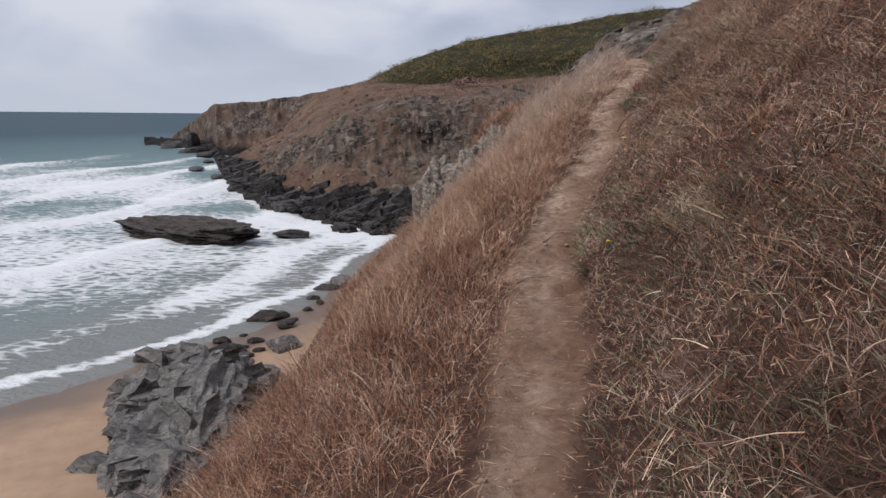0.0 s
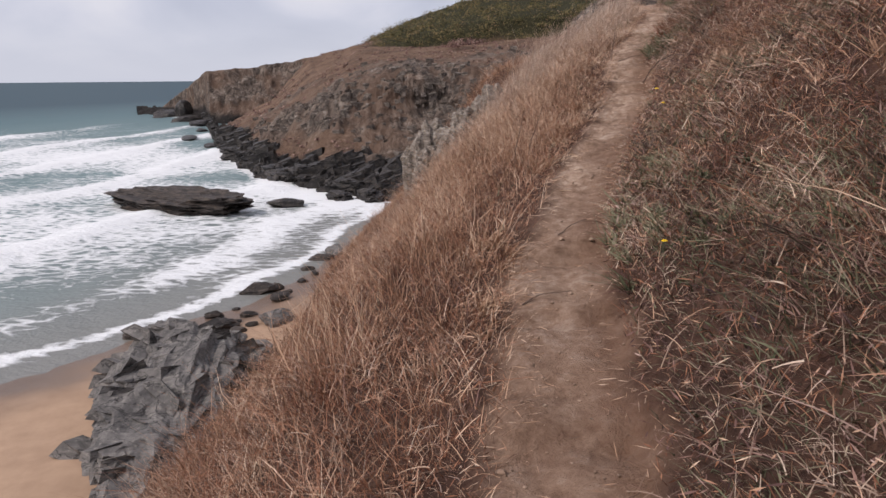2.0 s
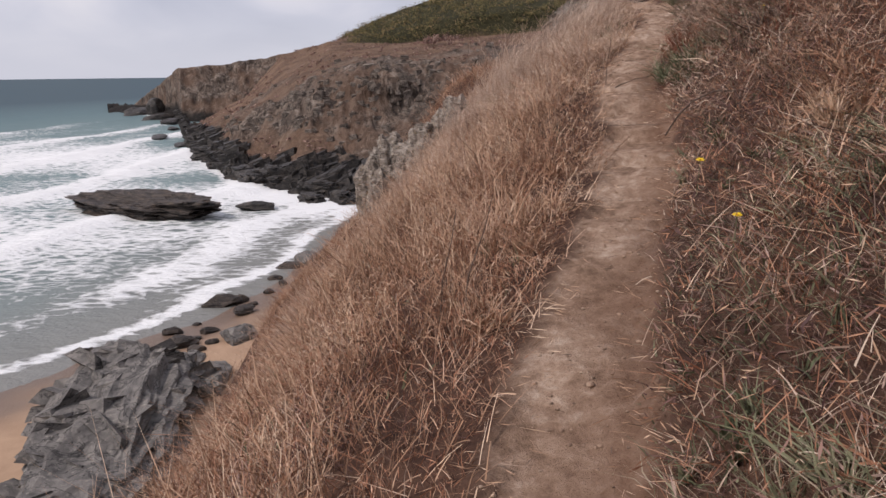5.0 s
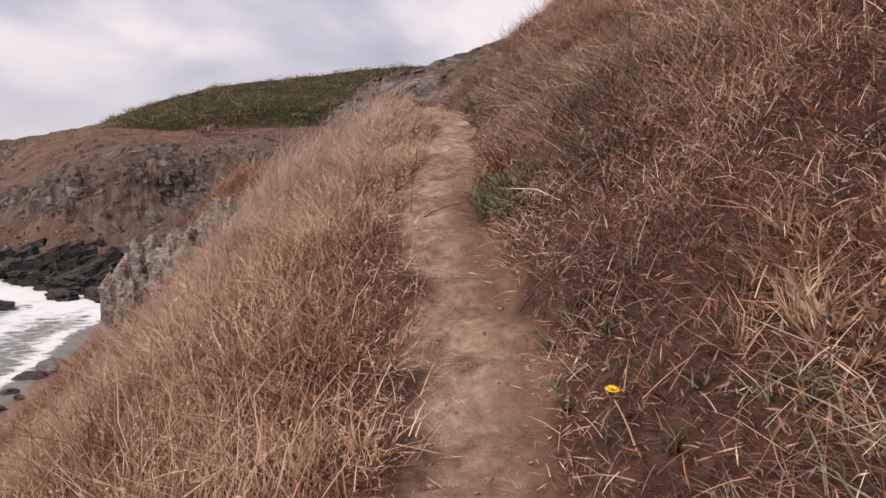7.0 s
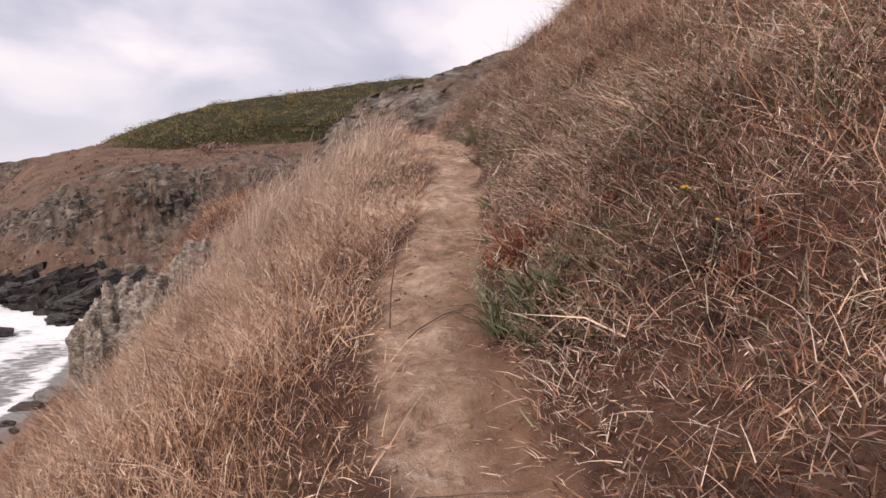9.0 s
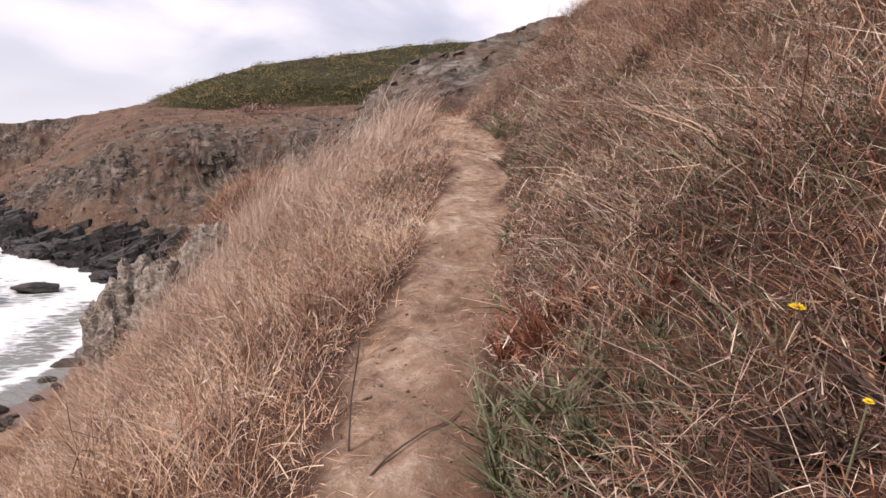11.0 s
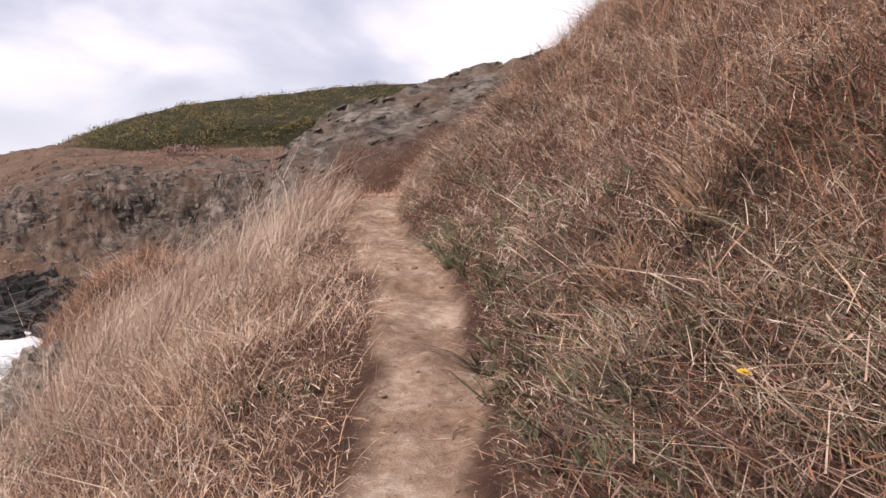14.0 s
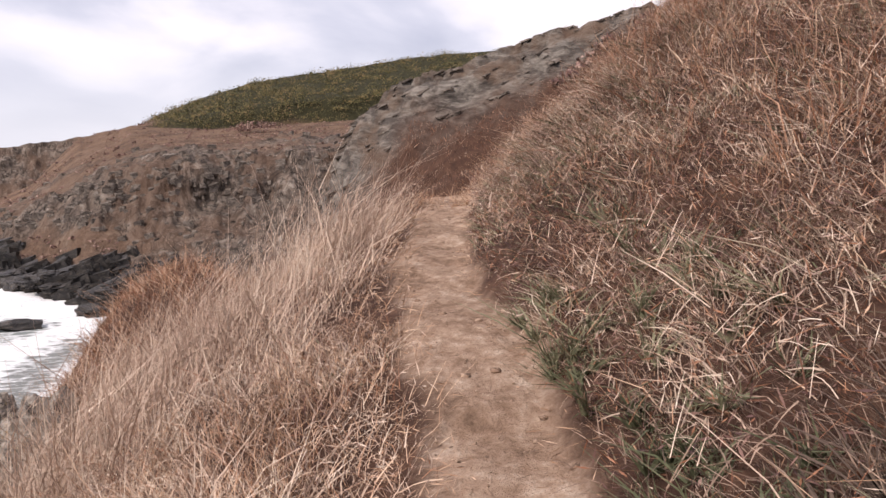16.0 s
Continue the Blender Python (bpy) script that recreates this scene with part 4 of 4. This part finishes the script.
crumbs("grass_litter", 32000, 0.25, 3.8, 0.3, 21.6, 0.0, 0.15, 0.045, 0.005, RUST, "rust-brown broken leaves caught in the bank's grass")
crumbs("grass_litter", 20000, -9, -3.4, 1.5, 22, 0.05, 0.38, 0.09, 0.009, STRAW, "pale seed heads over the lower slope")
crumbs("grass_litter", 20000, 3.6, 10, 0.5, 24, 0.05, 0.34, 0.09, 0.009, STRAW, "pale seed heads over the upper hillside")
crumbs("path_litter", 3000, -0.42, -0.12, 0.3, 21, 0.006, 0.02, 0.07, 0.003, STRAW, "loose straw strewn along the path's edge", 0.12)
crumbs("path_litter", 2000, 0.1, 0.42, 0.3, 21, 0.006, 0.02, 0.07, 0.003, STRAW, "loose straw strewn along the path's edge", 0.12)
crumbs("path_litter", 260, -0.2, 0.2, 0.3, 21, 0.006, 0.014, 0.05, 0.003, TWIG, "bits of twig lying on the earth path", 0.1)

# green weeds along the foot of the bank
meadow("green_weeds", 3800, 0.25, 2.2, 0.6, 21, 12, 0.07, 0.15, 0.0060, GREEN, "low green weeds along the foot of the bank", tilt=(-0.1, 0), loose=0.8, keep=blotch(0.8, 0.05, 230), category="weeds")
meadow("green_weeds", 260, -3.0, -0.3, 1.5, 21, 10, 0.06, 0.20, 0.008, GREEN, "sparse green blades in the dry slope", loose=0.5, keep=blotch(0.9, 0.30, 231), category="weeds")


def tuft(name, x, y, n, spread, height, width, mat, label, category, loose=0.6, group="", piece="sprig"):
    """One plant: sprigs of blades, each springing from a root of its own."""
    base = tagged(new(name), label, category, group)
    foot = Vector((x, y, floor_at(x, y)))
    base.location = foot
    many = min(max(n // 26, 4), 14)
    ring = RNG.normal(0, 1, (4 * many, 2))
    ring = ring[np.abs(x + ring[:, 0] * spread - centre(y + ring[:, 1] * spread)) > 0.27][:many]
    yy = y + ring[:, 1] * spread
    roots = on_ground(x + ring[:, 0] * spread - centre(yy), yy) - np.array(foot)
    for root, away in zip(roots, ring):
        k = max(n // many, 8)
        at = root + np.concatenate([RNG.normal(0, 0.009, (k, 2)), np.zeros((k, 1))], -1)
        lean = away * 0.3 + RNG.normal(0, 0.3, 2) + RNG.normal(0, loose, (k, 2))
        ob = new(piece, blades(piece, at, height * RNG.uniform(0.5, 1.2, k), lean, width * RNG.uniform(0.6, 1.4, k), mat, 0.6, one_root=True))
        ob.parent = base
    return base


for x, y, h, n in ((1.04, 5.05, 0.22, 150), (1.36, 5.48, 0.26, 190), (1.12, 4.32, 0.2, 140), (1.0, 4.75, 0.2, 130), (1.28, 5.75, 0.22, 140), (2.16, 8.26, 0.16, 130), (2.3, 8.6, 0.16, 120), (2.11, 7.15, 0.15, 110), (2.4, 7.3, 0.15, 90), (2.8, 10.4, 0.2, 170), (2.95, 10.2, 0.18, 110), (4.5, 15.9, 0.26, 170), (4.42, 15.05, 0.24, 160), (4.62, 16.15, 0.26, 120),
                   (4.35, 14.55, 0.24, 160), (4.2, 14.2, 0.22, 140), (4.55, 15.4, 0.26, 170), (4.78, 15.7, 0.26, 150), (5.0, 16.4, 0.26, 140), (3.94, 13.5, 0.2, 130), (3.85, 13.0, 0.2, 110), (4.72, 16.0, 0.25, 130), (4.2, 13.4, 0.18, 90), (3.0, 11.5, 0.15, 80), (3.2, 14.9, 0.3, 70), (2.1, 17.0, 0.3, 70), (3.72, 12.75, 0.2, 120), (3.6, 12.3, 0.18, 100), (4.05, 13.75, 0.22, 130), (4.35, 13.1, 0.2, 110), (4.75, 14.9, 0.24, 130), (1.5, 4.9, 0.24, 150), (1.3, 4.55, 0.22, 140)):
    tuft("weed_clump", x, y, int(n * 1.3), 0.17, h * 0.72, 0.0065, GREEN, "clump of green weeds among dry grass by the path", "weed", 0.55, "weed clumps")
tuft("green_bush", 2.68, 10.48, 420, 0.14, 0.22, 0.008, GREEN, "small dense green bush at the path's edge", "bush", 0.8)
tuft("green_bush", 2.62, 10.2, 260, 0.10, 0.16, 0.008, GREEN, "small dense green bush at the path's edge", "bush", 0.8)
for x, y, h, n in ((2.95, 10.85, 0.27, 200), (2.86, 10.98, 0.22, 120), (3.05, 9.5, 0.22, 110), (3.2, 10.6, 0.2, 80)):
    tuft("red_weed", x, y, n, 0.06, h, 0.0045, RED, "clump of rust-red dead weed stems beside the path", "weed", 0.25, "red dead weeds")
for x, y, h, n, r in ((4.38, 14.15, 0.24, 420, 0.16), (4.6, 14.35, 0.22, 320, 0.15), (4.0, 13.2, 0.25, 260, 0.12), (3.1, 9.6, 0.25, 260, 0.12), (1.9, 3.6, 0.25, 300, 0.15), (4.9, 13.9, 0.28, 240, 0.12), (2.4, 6.2, 0.26, 280, 0.14), (3.3, 7.9, 0.28, 260, 0.13)):
    tuft("dead_shrub", x, y, n, r, h, 0.0042, TWIG, "grey twiggy dead shrub tangled in the dry bank", "shrub", 0.9, "dead shrubs", "branch")
for x, y, h, n in ((2.46, 7.5, 0.36, 260), (2.8, 7.7, 0.38, 220), (4.46, 13.8, 0.38, 260), (4.9, 13.9, 0.42, 240), (2.2, 4.7, 0.34, 220), (4.6, 12.4, 0.38, 200), (0.22, 5.3, 0.28, 120), (0.28, 5.65, 0.32, 150), (0.0, 4.2, 0.26, 110), (0.12, 4.65, 0.28, 120), (0.8, 7.15, 0.3, 130), (1.05, 7.75, 0.32, 150), (1.2, 8.3, 0.3, 140), (1.45, 8.95, 0.3, 120), (2.35, 12.2, 0.3, 130), (2.75, 13.1, 0.3, 130)):
    tuft("bleached_tussock", x, y, n, 0.10, h * 0.72, 0.0038, STRAW, "bleached grass tussock flopped over the bank", "grass tussock", 0.55, "bleached tussocks")


# ---- sticks ----
def tube(name, points, radius, mat, label, category="stick", group=""):
    """A bent stick, tapering to its end."""
    pts = [Vector(p) for p in points]
    bm, rings = bmesh.new(), []
    for k, p in enumerate(pts):
        d = (pts[min(k + 1, len(pts) - 1)] - pts[max(k - 1, 0)]).normalized()
        a = d.cross(Vector((0.3, 0.2, 1))).normalized()
        b = d.cross(a)
        r = radius * (1 - 0.5 * k / (len(pts) - 1))
        rings.append([bm.verts.new(p + (a * math.cos(q) + b * math.sin(q)) * r) for q in (0, 1.05, 2.09, 3.14, 4.19, 5.24)])
    for r0, r1 in zip(rings, rings[1:]):
        for i in range(6):
            bm.faces.new((r0[i], r0[(i + 1) % 6], r1[(i + 1) % 6], r1[i]))
    bm.faces.new(rings[0][::-1])
    bm.faces.new(rings[-1])
    me = bpy.data.meshes.new(name)
    bm.to_mesh(me)
    bm.free()
    me.materials.append(mat)
    return tagged(new(name, me), label, category, group)


def lying(x0, y0, x1, y1, sag=0.012, n=6):
    out = []
    for k in range(n):
        q = k / (n - 1)
        x, y = x0 + (x1 - x0) * q + 0.012 * math.sin(7 * q + x0), y0 + (y1 - y0) * q + 0.015 * math.sin(5 * q)
        out.append((x, y, floor_at(x, y) + 0.004 + sag * math.sin(3.1 * q)))
    return out


g = floor_at(2.42, 8.38)
tube("arched_twig", [(2.06, 8.62, g - 0.12), (2.10, 8.54, g + 0.0), (2.17, 8.50, g + 0.09), (2.28, 8.45, g + 0.15), (2.38, 8.40, g + 0.15), (2.41, 8.385, g + 0.10), (2.42, 8.38, g - 0.02)], 0.0055, TWIG, "arched grey dead twig bowing over the weeds", "twig")
tube("root", lying(2.24, 10.6, 2.62, 10.86), 0.0045, TWIG, "dark root crossing the earth path", "root")
for x0, y0, x1, y1, r in ((1.89, 9.52, 2.35, 9.47, 0.006), (0.40, 4.49, 0.68, 4.69, 0.007), (0.71, 5.37, 0.91, 5.56, 0.008), (1.86, 8.20, 2.02, 7.75, 0.005), (0.05, 4.35, 0.42, 4.30, 0.006), (2.70, 10.05, 2.74, 10.35, 0.007), (3.75, 13.9, 3.85, 13.98, 0.006)):
    tube("stick", lying(x0, y0, x1, y1), r * 0.45, TWIG, "thin dry stick lying on the earth path", "stick", "sticks on the path")
for x, y, h, dx in ((0.62, 7.3, 0.55, 0.06), (0.72, 7.2, 0.6, 0.1), (2.2, 10.75, 0.45, 0.03), (1.1, 12.2, 0.5, -0.05), (4.3, 11.6, 0.5, 0.05), (3.3, 6.2, 0.5, -0.04), (2.6, 3.6, 0.5, 0.05), (5.6, 13.2, 0.55, 0.03)):
    z = floor_at(x, y)
    tube("dried_thistle", [(x, y, z - 0.02), (x + dx * 0.3, y + 0.01, z + h * 0.4), (x + dx, y, z + h * 0.75), (x + dx * 1.4, y + 0.03, z + h)], 0.004, TWIG, "tall dark dried weed standing in the grass", "dried plant", "dried weeds")

# ---- flowers ----
PETAL, nodes_p, links_p, shader_p = tree("yellow_petal", 0.6, 0.2)
shader_p.inputs["Base Color"].default_value = (0.82, 0.58, 0.02, 1)
HEART, nodes_p, links_p, shader_p = tree("flower_heart", 0.8, 0.1)
shader_p.inputs["Base Color"].default_value = (0.60, 0.36, 0.02, 1)


def part(name, bm, material, parent, label=""):
    me = bpy.data.meshes.new(name)
    bm.to_mesh(me)
    bm.free()
    me.materials.append(material)
    ob = new(name, me)
    ob.parent = parent
    return tagged(ob, label)


def flower(x, y, lift, radius):
    base = tagged(new("yellow_flower"), "single yellow flower on a thin stem in the dry grass", "flower", "yellow flowers")
    base.location = (x, y, floor_at(x, y))
    bm = bmesh.new()
    bmesh.ops.create_cone(bm, segments=6, radius1=0.003, radius2=0.002, depth=lift, cap_ends=True)
    bmesh.ops.translate(bm, verts=bm.verts, vec=(0, 0, lift / 2))
    part("stem", bm, GREEN, base)
    bm = bmesh.new()
    for ring, count, size in ((0, 14, 1.0), (1, 10, 0.68)):
        for k in range(count):
            a = 2 * math.pi * k / count + 0.2 * ring
            d, s = Vector((math.cos(a), math.sin(a), 0.12 + 0.35 * ring)), Vector((-math.sin(a), math.cos(a), 0))
            v = [bm.verts.new(Vector((0, 0, lift + 0.002 * ring)) + p) for p in (d * radius * 0.12 * size - s * radius * 0.08, d * radius * 0.75 * size - s * radius * 0.17 * size, d * radius * size, d * radius * 0.75 * size + s * radius * 0.17 * size, d * radius * 0.12 * size + s * radius * 0.08)]
            bm.faces.new(v)
    part("petals", bm, PETAL, base, "ring of bright yellow petals")
    bm = bmesh.new()
    bmesh.ops.create_icosphere(bm, subdivisions=1, radius=radius * 0.25)
    bmesh.ops.translate(bm, verts=bm.verts, vec=(0, 0, lift + radius * 0.1))
    part("flower_centre", bm, HEART, base, "darker yellow heart")
    base.rotation_euler = (0.12, -0.12, 0.3 * x)


for x, y, z, r in ((1.05, 4.28, 0.70, 0.016), (1.94, 7.72, 1.33, 0.024), (1.73, 6.76, 1.24, 0.02), (3.12, 9.88, 2.30, 0.022), (3.0, 9.54, 2.2, 0.012), (4.08, 12.84, 2.82, 0.022), (1.97, 4.15, 1.48, 0.014)):
    flower(x, y, max(z - floor_at(x, y), 0.12), r)


# ---- scrub on the far hill and tussocks on the headland ----
def leafy(name, centres, size, leaves, leaf, mat, label, category):
    """Low bushes: shells of small leaves round each centre, ragged at the rim."""
    n = len(centres)
    d = RNG.normal(0, 1, (n, leaves, 3))
    d /= np.linalg.norm(d, axis=2)[..., None]
    d[..., 2] = np.abs(d[..., 2])
    r = size[:, None] * RNG.uniform(0.55, 1.12, (n, leaves))
    at = (centres[:, None] + d * r[..., None] * np.array([1.25, 1.25, 0.75])).reshape(-1, 3)
    m = len(at)
    out = d.reshape(-1, 3) + RNG.normal(0, 0.35, (m, 3))
    a = np.cross(out, RNG.normal(0, 1, (m, 3)))
    a *= (leaf * RNG.uniform(0.6, 1.4, m) / np.linalg.norm(a, axis=1))[:, None]
    b = np.cross(a, out)
    b *= (leaf * 0.6 / np.linalg.norm(b, axis=1))[:, None]
    verts = np.stack([at - a, at + b, at + a, at - b], 1).reshape(-1, 3)
    return tagged(new(name, mesh_of(name, verts, np.arange(4 * m).reshape(-1, 4), mat)), label, category, kind="stuff")


flat = np.stack([HX, HY, HH], -1).reshape(-1, 3)
bush_at = flat[(scrub.ravel() > 0.6) & (LAYER.ravel() < 9.6) & (LAYER.ravel() > 6.6)]
bush_at = bush_at[RNG.choice(len(bush_at), 1500)] + RNG.normal(0, 1.2, (1500, 3)) * np.array([1, 1, 0])
leafy("hill_scrub", bush_at - np.array([0, 0, 0.7]), RNG.uniform(0.9, 2.9, 1500), 38, 0.21, SCRUB, "dense olive-green scrub covering the far hill", "scrub")
crown_at = flat[(scrub.ravel() > 0.7) & (LAYER.ravel() < 9.2) & (LAYER.ravel() > 7.4)]
crown_at = crown_at[RNG.choice(len(crown_at), 320)]
leafy("hill_scrub", crown_at - np.array([0, 0, 1.2]), RNG.uniform(1.8, 4.2, 320), 150, 0.26, SCRUB, "rounded dark green bushes on the far hilltop", "scrub")
dark_at = np.array([[AT[0] + math.sin(radians(q)) * (205 + w_), AT[1] + math.cos(radians(q)) * (205 + w_), 8.4 + h_] for q, w_, h_ in ((1.0, 0, 1.2), (1.7, 3, 1.6), (2.4, 2, 1.3), (0.4, 4, 0.8))])
leafy("dark_bushes", dark_at, np.full(4, 2.6), 160, 0.3, HEATH, "dark withered bushes on the turf above the crag", "bush")
turf_at = flat[(rocky.ravel() < 0.45) & (tide.ravel() < 0.3) & (scrub.ravel() < 0.4) & (LAYER.ravel() > 1.5) & (LAYER.ravel() < 9.5)]
turf_at = turf_at[RNG.choice(len(turf_at), 1800)] + RNG.normal(0, 0.8, (1800, 3)) * np.array([1, 1, 0])
leafy("turf_tussocks", turf_at - np.array([0, 0, 0.25]), RNG.uniform(0.3, 0.9, 1800), 10, 0.24, HEATH, "dry brown tussocks on the headland's turf", "grass")
crag_at = np.stack([X, Y, Z], -1)[(rock > 0.2) & (rock < 0.8) & (Y > 33) & (Y < 45)]
crag_at = crag_at[RNG.choice(len(crag_at), 900)]
leafy("crag_tussocks", crag_at - np.array([0, 0, 0.1]), RNG.uniform(0.2, 0.5, 900), 15, 0.12, HEATH, "dry brown growth among the grey crag's ledges", "grass")

# ---- broken ledges on the crags ----
CORNERS = np.array([(i, j, k) for i in (-1, 1) for j in (-1, 1) for k in (-1, 1)], float)
SIDES = np.array([(0, 1, 3, 2), (4, 6, 7, 5), (0, 4, 5, 1), (2, 3, 7, 6), (0, 2, 6, 4), (1, 5, 7, 3)])


def ledges(name, at, size, flat, lean, mat, label):
    """Angular blocks bedded in a rock face."""
    n = len(at)
    box = CORNERS[None] * RNG.uniform(0.55, 1.15, (n, 8, 3)) * size[:, None, None] * np.array([1.8, 0.9, flat])
    turn, tip = RNG.normal(0, 0.3, n), lean + RNG.normal(0, 0.08, n)
    x, y, z = box[..., 0], box[..., 1], box[..., 2]
    c, s_, ct, st = np.cos(tip)[:, None], np.sin(tip)[:, None], np.cos(turn)[:, None], np.sin(turn)[:, None]
    x, z = x * c - z * s_, x * s_ + z * c
    x, y = x * ct - y * st, x * st + y * ct
    verts = (np.stack([x, y, z], -1) + at[:, None]).reshape(-1, 3)
    me = mesh_of(name, verts, (np.arange(n)[:, None, None] * 8 + SIDES[None]).reshape(-1, 4), mat)
    me.polygons.foreach_set("use_smooth", np.zeros(len(me.polygons), bool))
    return tagged(new(name, me), label, "rock ledges", kind="stuff")


CRAG = rock_material("crag_rock", (0.045, 0.036, 0.030), (0.150, 0.122, 0.100), (0.29, 0.25, 0.21), (0.40, 0.365, 0.305), 0.9, 1.2)
spur_at = np.stack([X, Y, Z], -1)[(rock > 0.5) & (Y > 38) & (Y < 54) & (X > 4)]
spur_at = spur_at[RNG.choice(len(spur_at), 1300)] - np.array([0, 0, 0.07])
ledges("spur_ledges", spur_at, RNG.uniform(0.06, 0.22, 1300), 0.3, 0.42, CRAG, "grey broken rock ledges on the spur above the bend")
face = flat[(rocky.ravel() > 0.55) & (tide.ravel() < 0.4) & (LAYER.ravel() < 5.6) & (ang.ravel() > radians(-16))]
face = face[RNG.choice(len(face), 1100)] - np.array([0, 0, 0.15])
ledges("crag_ledges", face, RNG.uniform(0.18, 0.5, 1100), 1.5, 0.1, CRAG, "grey-brown broken rock ledges on the headland's crags")
foot_at = flat[(tide.ravel() > 0.5) & (LAYER.ravel() > 1.0) & (LAYER.ravel() < 4) & (ang.ravel() > radians(-18))]
foot_at = foot_at[RNG.choice(len(foot_at), 2200)]
ledges("tidal_ledges", foot_at, RNG.uniform(0.3, 1.15, 2200), 1.0, 0.35, WET_ROCK, "wet black rock ledges along the tide line")

# slabs of the beach outcrop, parts of it
slab = bpy.data.meshes.new("slab")
SLAB = np.random.RandomState(5)
slab.from_pydata([tuple(v) for v in CORNERS * SLAB.uniform(0.6, 1.15, (8, 3))], [], [tuple(int(i) for i in f) for f in SIDES])
slab.materials.append(SHORE_ROCK)
skin = np.array([v.co[:] for v in outcrop.data.vertices])
skin = skin[skin[:, 2] > -0.2]
for k in range(90):
    q = skin[SLAB.randint(len(skin))]
    piece = new("slab", slab)
    piece.parent = outcrop
    r = SLAB.uniform(0.35, 1.0)
    piece.matrix_local = pose(q[0] * 0.96, q[1] * 0.98, q[2] * 0.9, SLAB.normal(0, 12), 14 + SLAB.normal(0, 12), SLAB.uniform(0, 180)) @ Matrix.Diagonal((r, r * 1.6, r * 0.45, 1))

# ---- loose gravel on the path ----
bits = 1100
gu, gy = RNG.uniform(-0.26, 0.26, bits), RNG.uniform(0.3, 20.5, bits)
at = on_ground(gu, gy, 0.001)
bm = bmesh.new()
bmesh.ops.create_icosphere(bm, subdivisions=1, radius=1.0)
unit, tri = np.array([v.co[:] for v in bm.verts]), np.array([[v.index for v in f.verts] for f in bm.faces])
bm.free()
big = RNG.uniform(0.003, 0.009, bits) * (1 + 1.6 * (RNG.uniform(0, 1, bits) > 0.93))
lumps = unit[None] * RNG.uniform(0.6, 1.25, (bits, len(unit), 1)) * big[:, None, None] * np.array([1.2, 1, 0.7]) + at[:, None]
GRIT = rock_material("path_grit", (0.16, 0.10, 0.07), (0.34, 0.23, 0.16), (0.52, 0.40, 0.30), (0.45, 0.34, 0.25), 0.9, 0.1)
tagged(new("path_gravel", mesh_of("path_gravel", lumps.reshape(-1, 3), (np.arange(bits)[:, None, None] * len(unit) + tri[None]).reshape(-1, 3), GRIT)), "small earthy stones loose on the footpath", "gravel", kind="stuff")
